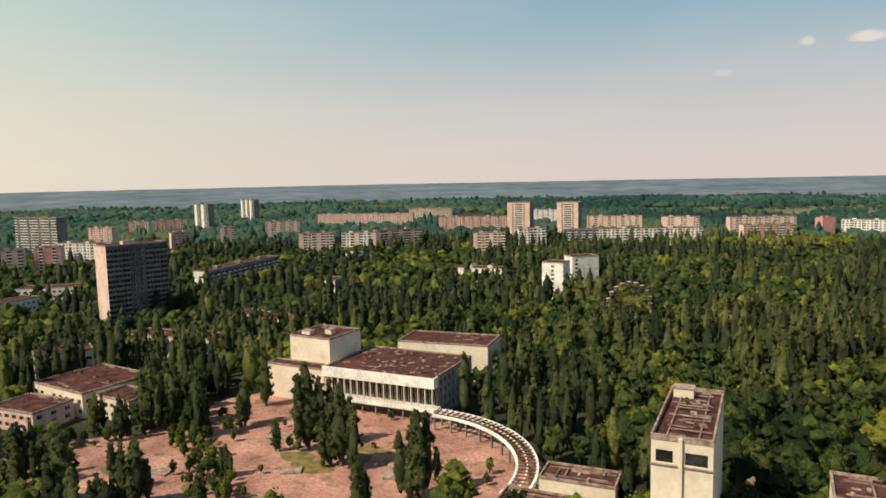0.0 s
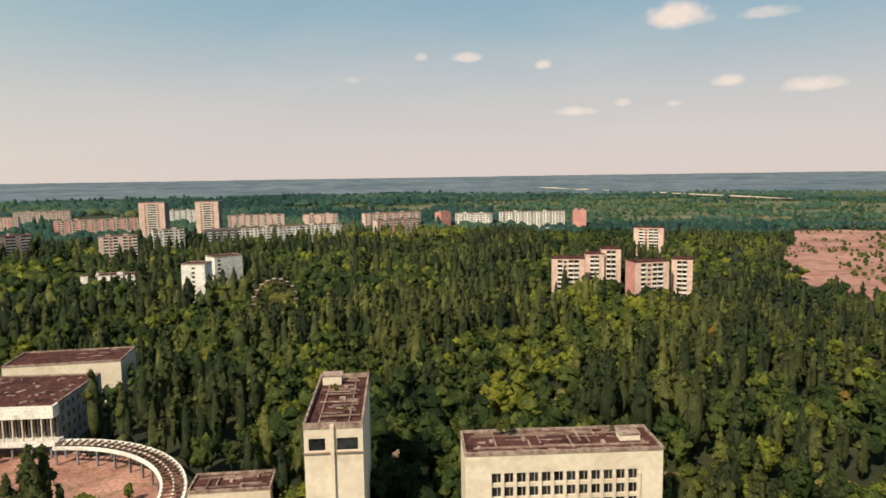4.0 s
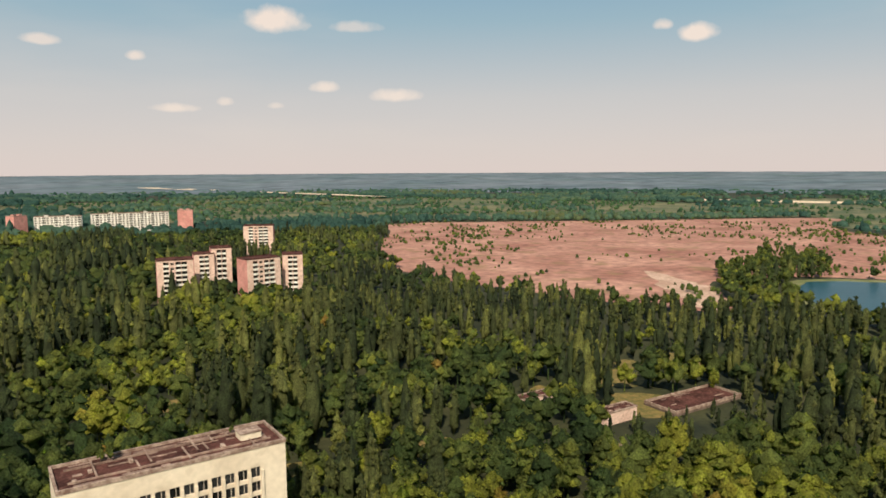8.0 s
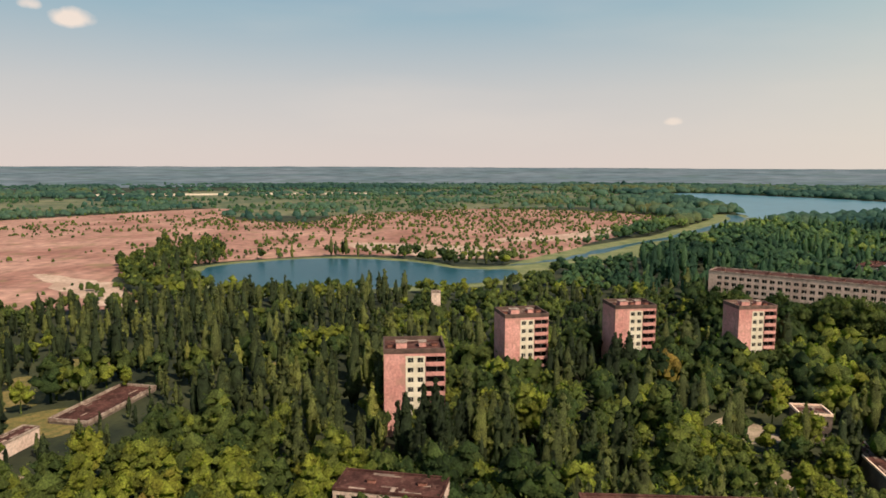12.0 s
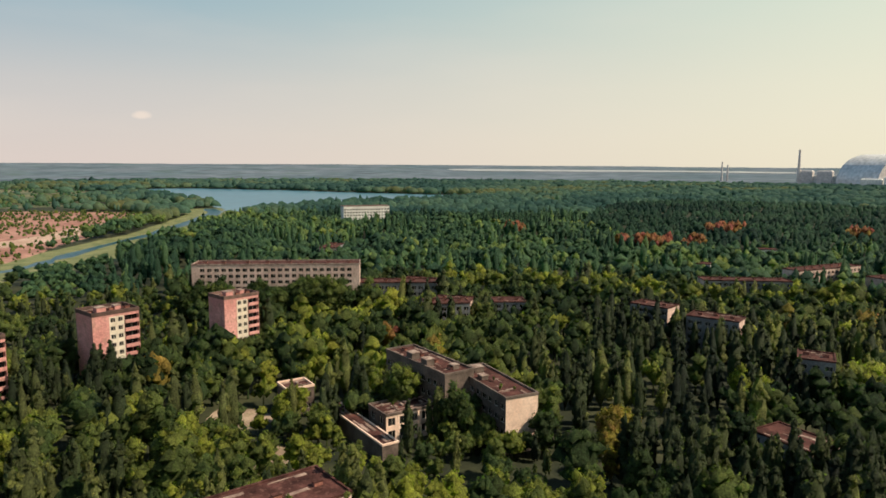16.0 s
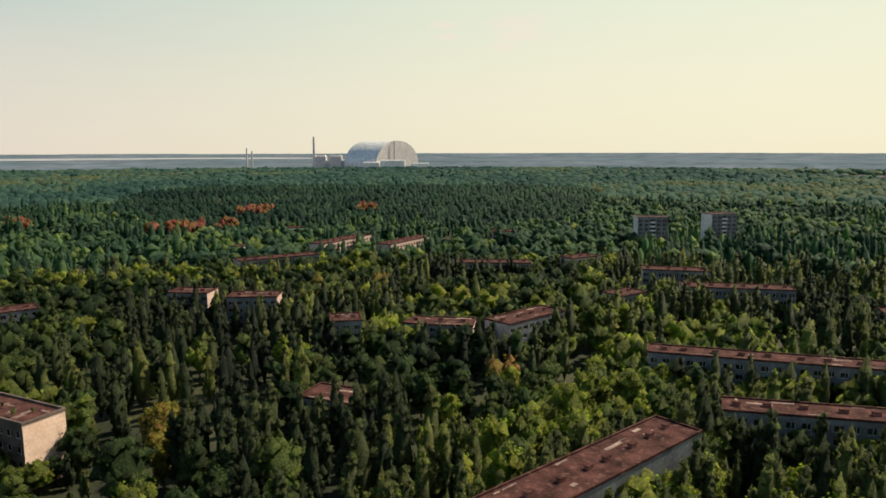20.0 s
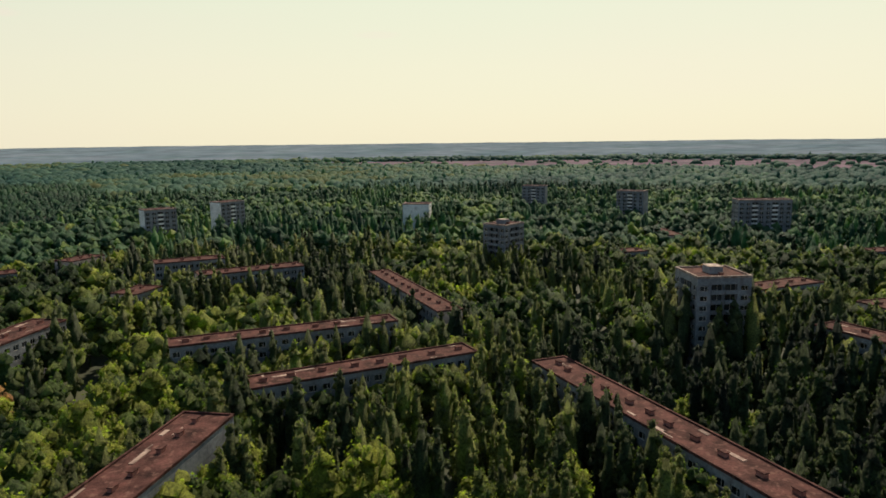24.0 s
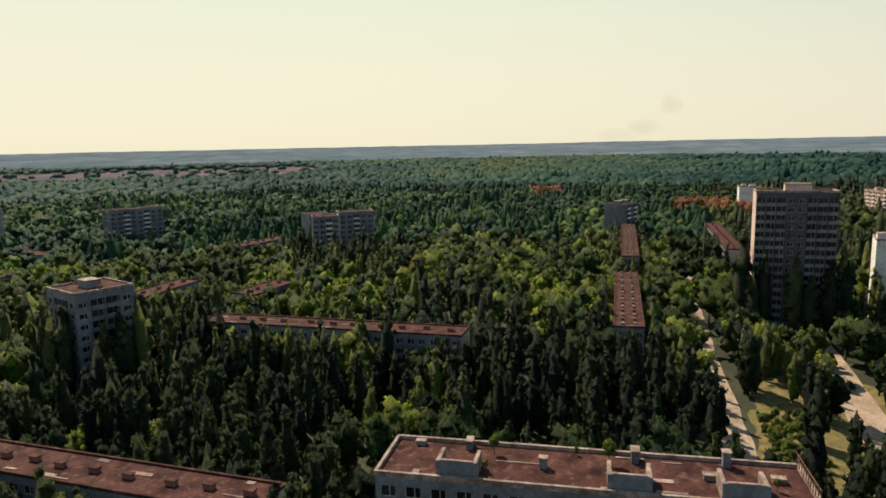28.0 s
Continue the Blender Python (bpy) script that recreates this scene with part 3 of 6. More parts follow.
def sheet(name, poly, z, mat, label, category, kind="structure", thick=0.0):
    bm = bmesh.new()
    vs = [bm.verts.new((x, y, z + float(rise(math.hypot(x, y))))) for x, y in poly]
    f = bm.faces.new(vs)
    if f.normal.z < 0:
        f.normal_flip()
    bmesh.ops.triangulate(bm, faces=bm.faces[:])
    me = bpy.data.meshes.new(name)
    bm.to_mesh(me)
    bm.free()
    me.materials.append(M[mat])
    return tagged(new(name, me), label, category, kind=kind)


make_ground()


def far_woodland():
    """The unbroken woods towards the horizon: a gently rolling canopy."""
    rng = np.random.RandomState(12)
    n, radii = 420, [2330 + 60 * i for i in range(41)]
    a = 2 * math.pi * np.arange(n) / n
    v, f = [], []
    for k, r in enumerate(radii):
        roll = 3.0 * np.sin(3 * a + 0.004 * r) + 2.0 * np.sin(7 * a - 0.003 * r + 1) + 1.2 * np.sin(17 * a + 0.01 * r)
        z = float(rise(r)) + (0.0 * roll + 0.3 if k == 0 else 5.0 + 0.5 * roll + rng.uniform(-1.2, 1.2, n))
        # flat ground round the cooling pond
        shore = (np.cos(a) > 0.38) & (np.cos(a) < 0.87) & (np.sin(a) < 0) & (3450 < r < 4300)
        z = np.where(shore, float(rise(r)) + 3.0, z)
        v += [(r * math.cos(b), r * math.sin(b), float(h)) for b, h in zip(a, z)]
    for k in range(len(radii) - 1):
        for i in range(n):
            p, q = k * n + i, k * n + (i + 1) % n
            f.append((p, p + n, q + n, q))
    tagged(new("backdrop_woodland", mesh_of("backdrop_woodland", v, f, [M["hazed_wood"]])), "woodland reaching to the horizon, distance haze in its blue-green tint", "woodland", kind="structure")


far_woodland()
FIELD = smooth_outline([(275, 430), (335, 610), (440, 760), (519, 870), (800, 715), (1096, 545), (905, 440), (850, 310), (1000, 290), (1178, 80), (1030, -175), (710, -45), (575, 10), (552, 60), (560, 130), (545, 215), (470, 275), (415, 290), (360, 232), (330, 240)], 5, seed=2)
LAKE = smooth_outline([(416, 226), (450, 246), (487, 246), (534, 186), (528, 115), (497, 68), (496, 30), (450, 40), (420, 90), (383, 170)], 1.5, seed=3)
LAKE_EDGE = smooth_outline([(408, 228), (450, 254), (492, 254), (544, 188), (538, 112), (508, 68), (520, 20), (490, 5), (440, 30), (408, 86), (374, 170)], 2, seed=4)
CHANNEL = smooth_outline([(520, 35), (560, 0), (640, -45), (790, -140), (980, -235), (1090, -262), (1078, -280), (970, -254), (786, -152), (645, -60), (565, -14)], 3, seed=5)
CHANNEL_EDGE = smooth_outline([(500, 40), (560, 20), (640, -22), (790, -118), (985, -212), (1100, -245), (1085, -315), (960, -298), (780, -185), (640, -105), (560, -60), (520, -10)], 4, seed=6)
RIVER = smooth_outline([(1075, -285), (1190, -292), (1420, -280), (1800, -260), (1900, -420), (1640, -640), (1500, -710), (1250, -890), (1195, -860), (1095, -745), (1070, -500), (1000, -310)], 8, seed=7)
SQUARE = smooth_outline([(-206, 112), (-212, 138), (-192, 156), (-186, 206), (-150, 205), (-106, 206), (-80, 200), (-62, 184), (-54, 165), (-62, 146), (-90, 118), (-140, 96)], 3, seed=8)
sheet("heath_field", FIELD, 0.12, "heath", "wide reddish heath with pale sandy patches and scattered bushes", "field")
sheet("lake_shore", LAKE_EDGE, 0.20, "reeds", "yellow-green reeds round the lake", "shore")
sheet("water_lake", LAKE, 0.30, "water", "small blue-green lake with still water", "lake")
sheet("channel_shore", CHANNEL_EDGE, 0.18, "reeds", "reedy banks of the channel", "shore")
sheet("water_channel", CHANNEL, 0.28, "water", "narrow channel between the lake and the river", "water")
sheet("water_river", RIVER, 0.30, "bright_water", "broad pale blue river backwater", "river")
sheet("plaza", SQUARE, 0.10, "plaza", "cracked reddish paved square overgrown with weeds", "square")

ROAD = smooth_outline([(-420, -21), (-335, -12.5), (-276, -8.5), (-214, -4.5), (-159, 0.5), (-110, 4.5), (-110, 10), (-157, 6.4), (-212, 0.8), (-272, -3.6), (-332, -8), (-420, -16)], 0.4, seed=9)
ROAD_CROSS = smooth_outline([(-270, 2), (-262, 2), (-256, 20), (-235, 26), (-200, 29), (-150, 30), (-110, 40), (-110, 48), (-152, 39), (-202, 37), (-240, 34), (-262, 26)], 0.4, seed=10)
VERGE = smooth_outline([(-166, 8), (-150, 8.6), (-128, 9.6), (-124, 18), (-142, 20), (-164, 20)], 1, seed=11)
sheet("road_main", ROAD, 0.10, "road", "pale cracked asphalt road between the trees", "road")
sheet("road_cross", ROAD_CROSS, 0.14, "road", "pale side road with a widened corner", "road")
sheet("grass_verge", VERGE, 0.06, "dry_grass", "yellowed grass beside the road", "grass")
sheet("grass_ground", smooth_outline([(-190, 12), (-140, 10), (-100, 11), (-98, 58), (-140, 52), (-190, 44)], 2, seed=16), 0.05, "dry_grass", "yellowed grass under the trees by the road", "grass")
SAND_A = smooth_outline([(560, 2900), (640, 2820), (790, 2380), (920, 1720), (890, 1690), (740, 2370), (580, 2790)], 8, seed=12)
SAND_B = smooth_outline([(1440, 1010), (1530, 1060), (1680, 700), (1770, 350), (1700, 330), (1600, 660)], 8, seed=13)
POND = smooth_outline([(3050, -2180), (3280, -2330), (2500, -3150), (2000, -3420), (1900, -3300), (2400, -2960)], 10, seed=14)
sheet("sandbank", SAND_A, 6.5, "sand", "bright sandbank along the far river", "sandbank")
sheet("sandbank", SAND_B, 0.4, "sand", "bright sandbank along the far river", "sandbank")
sheet("water_pond", POND, 4.6, "sky_toned_water", "cooling pond near the horizon, sky reflection painted pale", "water")
MEADOW_E = smooth_outline([(1110, 570), (1250, 800), (1800, 900), (2050, 300), (1850, -180), (1350, -150), (1210, 80), (1020, 300), (930, 440)], 20, seed=16)
MEADOW_N = smooth_outline([(-150, 1420), (500, 1250), (900, 1350), (1000, 1800), (300, 1900), (-250, 1800)], 20, seed=17)
sheet("meadow", MEADOW_E, 0.06, "meadow", "green river meadow with scattered bushes", "meadow")
MEADOW_NE = smooth_outline([(300, 1050), (620, 930), (900, 760), (1130, 600), (1330, 900), (1150, 1450), (700, 1850), (150, 1500)], 20, seed=19)
sheet("meadow", MEADOW_NE, 0.09, "meadow", "green river meadow with scattered bushes", "meadow")
sheet("meadow", MEADOW_N, 0.06, "meadow", "green river meadow with scattered bushes", "meadow")
FAR_HEATH = smooth_outline([(-310, -1900), (-610, -1500), (-890, -1220), (-1080, -950), (-1160, -780), (-1500, -900), (-1850, -1180), (-1700, -1560), (-1380, -1860), (-800, -2170), (-240, -2290)], 25, seed=18)
sheet("heath_field", FAR_HEATH, 0.3, "far_heath", "dull lilac heath far off between the woods", "field")
for k, patch in enumerate(([(425, 356), (420, 322), (404, 284), (376, 250), (334, 228), (346, 256), (384, 306)], [(645, 190), (643, 100), (612, 28), (590, 29), (560, 60), (566, 110), (590, 165)], [(700, 60), (760, -10), (900, -90), (880, -120), (740, -40), (680, 30)])):
    sheet("sand_patch", smooth_outline(patch, 3, seed=70 + k), 0.16, "pale_earth", "bare pale sand at the edge of the heath", "sand")
CLEARINGS = []
for i, (x, y, r) in enumerate(((234, 180, 13), (201, 181, 11), (166, 183, 7), (205, -43, 10), (172, -45, 9), (0, 202, 8), (55, 243, 7), (69, 172, 9), (182, 152, 13), (141, 136, 8), (68, -148, 8), (108, 166, 8), (-20, 418, 14), (11, 414, 12), (246, 109, 6), (216, 190, 7), (150, 70, 5), (90, 120, 5))):
    blob = smooth_outline([(x + r * (1 + 0.3 * math.sin(5 * i + k)) * math.cos(k * math.pi / 3), y + r * (1 + 0.3 * math.cos(3 * i + k)) * math.sin(k * math.pi / 3)) for k in range(6)], 0.5, 3, seed=20 + i)
    CLEARINGS.append(blob)
    sheet("clearing", blob, 0.08, "dirt" if i in (3, 4, 5, 9, 10) else "dry_grass", "small clearing of dry grass and sand in the wood", "clearing")


# ---- trees ----
def leaf_to(out, normals, centre, normal, size, rng, soft, tall=1.0):
    """A ragged leaf clump: one small triangle, shaded with the roundness of the crown."""
    n = normal / np.linalg.norm(normal)
    a = np.cross(n, (0.3, 0.2, 0.93))
    a /= np.linalg.norm(a) + 1e-9
    b = np.cross(n, a)
    th = rng.uniform(0, 2 * math.pi)
    p = []
    for k in range(3):
        t = th + k * 2.094 + rng.uniform(-0.35, 0.35)
        p.append(centre + (a * math.cos(t) + b * math.sin(t)) * size * rng.uniform(0.7, 1.3) * np.array([1, 1, tall]))
    out.append(p)
    m = soft * 0.62 + n * 0.38
    normals.append([m / np.linalg.norm(m)] * 3)


def lump(rings, segs, radius_at, z0, z1, rng, jitter, cx=0.0, cy=0.0):
    """A closed, uneven body of revolution as triangles."""
    tri = []
    prof = []
    for i in range(rings + 1):
        u = i / rings
        z = z0 + (z1 - z0) * u
        r = radius_at(u)
        off = rng.uniform(0, 1)
        prof.append([(cx + r * rng.uniform(1 - jitter, 1 + jitter) * math.cos(2 * math.pi * (k + off * 0.5) / segs), cy + r * rng.uniform(1 - jitter, 1 + jitter) * math.sin(2 * math.pi * (k + off * 0.5) / segs), z) for k in range(segs)])
    for i in range(rings):
        for k in range(segs):
            a, b, c, d = prof[i][k], prof[i][(k + 1) % segs], prof[i + 1][(k + 1) % segs], prof[i + 1][k]
            if i > 0 or radius_at(0) > 0.05:
                tri.append((a, b, c))
            if i < rings - 1 or radius_at(1) > 0.05:
                tri.append((a, c, d))
    return tri


def poplar_profile(u):
    """Widest a third of the way up, tapering to a rounded tip."""
    return math.sqrt(max(0.04, u / 0.35 * (2 - u / 0.35))) if u < 0.35 else max(0.0, 1 - ((u - 0.35) / 0.65) ** 1.9) ** 0.8


def round_normals(tris, centre, flat, lift=0.15):
    """Outward normals of a lump round its axis point, leaning upwards a little."""
    t = np.array(tris).reshape(-1, 3, 3)
    d = t - np.asarray(centre)
    d[..., 2] *= flat
    d[..., 2] += lift
    return d / (np.linalg.norm(d, axis=-1, keepdims=True) + 1e-6)


def clump(c, r, rng, segs, tall, axis, sway):
    """One bunch of leaves: a small uneven lump, shaded half by its own roundness and half by that of the whole crown."""
    c = np.asarray(c, float)
    off = rng.uniform(0, 2 * math.pi)
    ring = [c + np.array([math.cos(off + 2 * math.pi * k / segs), math.sin(off + 2 * math.pi * k / segs), rng.uniform(-0.45, 0.25) * tall]) * r * rng.uniform(0.72, 1.28) for k in range(segs)]
    top = c + np.array([rng.uniform(-0.3, 0.3), rng.uniform(-0.3, 0.3), rng.uniform(0.75, 1.15) * tall]) * r
    foot = c - np.array([0, 0, 0.8 * tall]) * r
    t = np.array([p for k in range(segs) for p in ((ring[k], ring[(k + 1) % segs], top), (ring[(k + 1) % segs], ring[k], foot))])
    own = t - c
    own[..., 2] = own[..., 2] / tall + 0.25 * r
    own /= np.linalg.norm(own, axis=-1, keepdims=True) + 1e-6
    whole = t - np.asarray(axis)
    whole[..., 2] *= sway
    whole /= np.linalg.norm(whole, axis=-1, keepdims=True) + 1e-6
    n = 0.55 * own + 0.35 * whole + rng.normal(0, 0.26, (len(t), 1, 3))
    return t, n / (np.linalg.norm(n, axis=-1, keepdims=True) + 1e-6)


def tree_template(kind, level, seed, fine=1):
    """Crown pieces of one tree about 18 m (poplar, pine) or 12 m (broad) tall: triangles, their normals and the tone of each bunch. level 0 is the nearest."""
    rng = np.random.RandomState(seed)
    T, K, D = [], [], []

    def add(t, n, tone):
        T.append(np.array(t).reshape(-1, 3, 3))
        K.append(np.array(n).reshape(-1, 3, 3))
        D.append(np.full(len(T[-1]), tone))

    def sprays(c, r, count, size, tall, soft, tone):
        """Loose leaf sprays round a bunch, which fray its outline."""
        tris, norms = [], []
        size /= fine ** 0.4
        for _ in range(count * fine):
            n = rng.normal(0, 1, 3)
            n[2] = n[2] * 0.7 + 0.4
            n /= np.linalg.norm(n)
            leaf_to(tris, norms, c + n * r * rng.uniform(0.9, 1.35) * np.array([1, 1, tall]), n + rng.normal(0, 0.5, 3), size, rng, n * 0.5 + soft * 0.5, tall=1.15)
        if tris:
            add(tris, norms, tone)
    if kind == "poplar":
        stems = [(0.0, 0.0, 1.0, 2.05)]
        for k in range((2, 1, 0, 0)[level] if seed // 100 % 2 else (1, 0, 0, 0)[level]):
            t, d = 2.4 * k + rng.uniform(-0.9, 0.9), rng.uniform(1.1, 2.3)
            stems.append((d * math.cos(t), d * math.sin(t), rng.uniform(0.62, 0.95), rng.uniform(1.0, 1.5)))
        for cx, cy, hh, rr in stems:
            top = 17.6 * hh
            body = lump((6, 4, 4, 4)[level], (5, 4, 4, 4)[level], lambda u: rr * (0.66, 0.72, 0.84, 1.3)[level] * poplar_profile(u), 1.0, top, rng, 0.25, cx, cy)
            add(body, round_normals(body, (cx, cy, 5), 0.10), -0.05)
            for i in range(round((22, 10, 5, 0)[level] * (1.0 if cx == 0 else 0.6) * (2.4 if fine > 1 else 1.0))):
                u = min(0.97, rng.beta(1.5, 1.0))
                t = rng.uniform(0, 2 * math.pi)
                r = rr * poplar_profile(u) * rng.uniform(0.5, 1.05)
                c = np.array([cx + r * math.cos(t), cy + r * math.sin(t), 1.0 + (top - 1.4) * u])
                size = rng.uniform(0.55, 1.05) * (1, 1.3, 1.7, 1)[level] * (1 - 0.4 * u) * (0.6 if fine > 1 else 1.0)
                tone = rng.normal(0, 0.07)
                add(*clump(c, size, rng, 4 if level else 5, 1.8, (cx, cy, c[2] - 1.0), 0.5), tone)
                soft = np.array([math.cos(t), math.sin(t), 0.3 + 0.7 * u ** 3])
                sprays(c, size, (5, 2, 0, 0)[level], (0.24, 0.38, 0.7, 0)[level], 1.7, soft, tone + 0.03)
    elif kind == "pine":
        body = lump(3, 5, lambda u: 2.5 * math.sqrt(max(0, 1 - u ** 2.2)), 7, 16.5, rng, 0.22)
        add(body, round_normals(body, (0, 0, 8), 0.7, 0.4), 0.0)
        for i in range((8, 6, 3, 0)[level]):
            t, u = rng.uniform(0, 2 * math.pi), rng.uniform(0.2, 0.9)
            r = 2.0 * math.sqrt(1 - u ** 2)
            add(*clump((r * math.cos(t), r * math.sin(t), 8 + 9 * u), rng.uniform(0.8, 1.3), rng, 4, 1.0, (0, 0, 9), 0.8), rng.normal(0, 0.05))
    elif level == 3:
        # a far crown: an uneven dome
        segs, rr, top = 4 + seed // 100 % 2, 4.3, 12.0
        off = rng.uniform(0, 6)
        low = [(rr * rng.uniform(0.85, 1.15) * math.cos(off + 2 * math.pi * k / segs), rr * rng.uniform(0.85, 1.15) * math.sin(off + 2 * math.pi * k / segs), rng.uniform(1.5, 4)) for k in range(segs)]
        mid = [(rr * rng.uniform(0.5, 0.85) * math.cos(off + 0.5 + 2 * math.pi * k / segs), rr * rng.uniform(0.5, 0.85) * math.sin(off + 0.5 + 2 * math.pi * k / segs), top * rng.uniform(0.68, 0.92)) for k in range(segs)]
        tip = (rng.uniform(-0.8, 0.8), rng.uniform(-0.8, 0.8), top)
        t = []
        for k in range(segs):
            j = (k + 1) % segs
            t += [(low[k], low[j], mid[k]), (mid[k], low[j], mid[j]), (mid[k], mid[j], tip)]
        add(t, round_normals(t, (0, 0, 4.0), 0.8, 0.1), 0.0)
    else:
        style = seed // 100 % 3
        a, hgt, mid = ((2.3, 5.1, 6.8), (3.1, 4.3, 7.4), (2.9, 4.7, 7.0))[style]
        heads = [(0.0, 0.0, mid, 1.0)] if style < 2 else [(-1.3, 0.3, mid, 0.82), (1.5, -0.5, mid - 1.2, 0.74)]
        for cx, cy, cz, k in heads:
            body = lump((4, 3, 3)[level], (6, 5, 4)[level], lambda u: a * k * (0.72, 0.76, 0.86)[level] * math.sqrt(max(0, 1 - (2 * u - 1) ** 2)), cz - hgt * k * 0.85, cz + hgt * k * 0.8, rng, 0.22, cx, cy)
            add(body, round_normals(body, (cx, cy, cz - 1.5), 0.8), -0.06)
            for i in range(round((26, 12, 5)[level] * (2.0 if fine > 1 else 1.0) / len(heads) + 0.4)):
                n = rng.normal(0, 1, 3)
                n[2] = n[2] * 0.9 + 0.25
                n /= np.linalg.norm(n)
                c = np.array([cx, cy, cz]) + n * np.array([a, a, hgt]) * k * rng.uniform(0.68, 0.98)
                size = rng.uniform(0.7, 1.25) * (1, 1.2, 1.75)[level] * (0.66 if fine > 1 else 1.0)
                tone = rng.normal(0, 0.07)
                add(*clump(c, size, rng, (5, 5, 4)[level], 1.35, (cx, cy, cz - 1.0), 0.7), tone)
                sprays(c, size, (9, 3, 0)[level], (0.25, 0.42, 0.75)[level], 1.3, n, tone + 0.03)
    if level < 2 and kind != "pine":
        stem = lump(1, 3, lambda u: 0.3 - 0.13 * u, 0, 4.5, rng, 0.1)
        add(stem, round_normals(stem, (0, 0, 2), 0.0), -0.2)
    return np.concatenate(T), np.concatenate(K), np.concatenate(D)


def toned(base, bunch):
    """A tree's tint with the tone of its bunches, kept clear of the autumn colours."""
    return np.where(base < 0.82, np.clip(base + bunch, 0.0, 0.805), np.clip(base + 0.25 * bunch, 0.83, 1.0))


def leaf_mesh(name, T, K, tints, mat="leaves"):
    """One mesh from a stack of loose triangles, with their normals and a tint for each corner."""
    n = len(T)
    me = bpy.data.meshes.new(name)
    me.vertices.add(n * 3)
    me.vertices.foreach_set("co", T.astype(np.float32).ravel())
    me.loops.add(n * 3)
    me.loops.foreach_set("vertex_index", np.arange(n * 3, dtype=np.int32))
    me.polygons.add(n)
    me.polygons.foreach_set("loop_start", (np.arange(n) * 3).astype(np.int32))
    att = me.attributes.new("tint", "FLOAT", "POINT")
    att.data.foreach_set("value", np.repeat(tints, 3).astype(np.float32))
    me.materials.append(M[mat])
    me.update(calc_edges=True)
    me.polygons.foreach_set("use_smooth", np.ones(n, bool))
    me.normals_split_custom_set_from_vertices(K.reshape(-1, 3).astype(np.float32))
    return me


TEMPLATES = {}


def template(kind, level, variant, fine=1):
    key = (kind, level, variant, fine)
    if key not in TEMPLATES:
        TEMPLATES[key] = tree_template(kind, level, 100 * variant + 10 * level + len(kind), fine)
    return TEMPLATES[key]


def wood(name, label, kind, level, xs, ys, hs, tints, zs=None, wide=1.0, seed=0, mat=None):
    """Many trees of one kind as one mesh."""
    rng = np.random.RandomState(seed + level)
    sets, nsets, tt = [], [], []
    full = 12.0 if kind == "broad" else 18.0
    which = rng.randint(0, 6, len(xs))
    for var in range(6):
        sel = np.where(which == var)[0]
        if not len(sel):
            continue
        tri, nor, tone = template(kind, level, var)
        ang = rng.uniform(0, 2 * math.pi, len(sel))
        s = hs[sel] / full
        w = s * wide * rng.uniform(0.85, 1.2, len(sel))
        c, sn = np.cos(ang)[:, None, None], np.sin(ang)[:, None, None]
        wz = w[:, None, None]
        z0 = zs[sel] if zs is not None else np.zeros(len(sel))
        p, q = tri[None], nor[None]
        X = (p[..., 0] * c - p[..., 1] * sn) * wz + xs[sel][:, None, None]
        Y = (p[..., 0] * sn + p[..., 1] * c) * wz + ys[sel][:, None, None]
        Z = p[..., 2] * s[:, None, None] + z0[:, None, None]
        sets.append(np.stack([X, Y, Z], -1).reshape(-1, 3, 3))
        nsets.append(np.stack([q[..., 0] * c - q[..., 1] * sn, q[..., 0] * sn + q[..., 1] * c, np.broadcast_to(q[..., 2], (len(sel), *q.shape[1:3]))], -1).reshape(-1, 3, 3))
        tt.append(toned(np.repeat(tints[sel], p.shape[1]), np.tile(tone, len(sel))))
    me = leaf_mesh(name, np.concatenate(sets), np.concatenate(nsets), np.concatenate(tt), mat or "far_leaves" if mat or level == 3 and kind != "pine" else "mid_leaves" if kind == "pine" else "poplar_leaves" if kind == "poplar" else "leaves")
    return tagged(new(name, me), label, "forest", kind="stuff")


def value_noise(x, y, scale, seed):
    """Smooth noise from 0 to 1 over the plan."""
    rng = np.random.RandomState(seed)
    tab = rng.uniform(0, 1, (64, 64))
    u, v = np.asarray(x) / scale + 1000, np.asarray(y) / scale + 1000
    i, j = np.floor(u).astype(int), np.floor(v).astype(int)
    a, b = u - i, v - j
    a, b = a * a * (3 - 2 * a), b * b * (3 - 2 * b)
    g = lambda p, q: tab[p % 64, q % 64]
    return g(i, j) * (1 - a) * (1 - b) + g(i + 1, j) * a * (1 - b) + g(i, j + 1) * (1 - a) * b + g(i + 1, j + 1) * a * b


CAFE_YARD = [(-262, 150), (-250, 128), (-224, 126), (-205, 122), (-185, 140), (-188, 160), (-203, 172)]
OPEN_LAND = [FIELD, LAKE_EDGE, CHANNEL_EDGE, RIVER, SQUARE, ROAD, ROAD_CROSS, VERGE, SAND_A, SAND_B, POND, CAFE_YARD, *CLEARINGS]


def free(xs, ys):
    ok = np.ones(len(xs), bool)
    for x, y, c, s, L, W, m in FOOTPRINTS:
        u, v = (xs - x) * c + (ys - y) * s, -(xs - x) * s + (ys - y) * c
        ok &= ~((u > -m) & (u < L + m) & (v > -m) & (v < W + m))
    for poly in OPEN_LAND:
        ok &= ~in_poly(xs, ys, poly)
    return ok


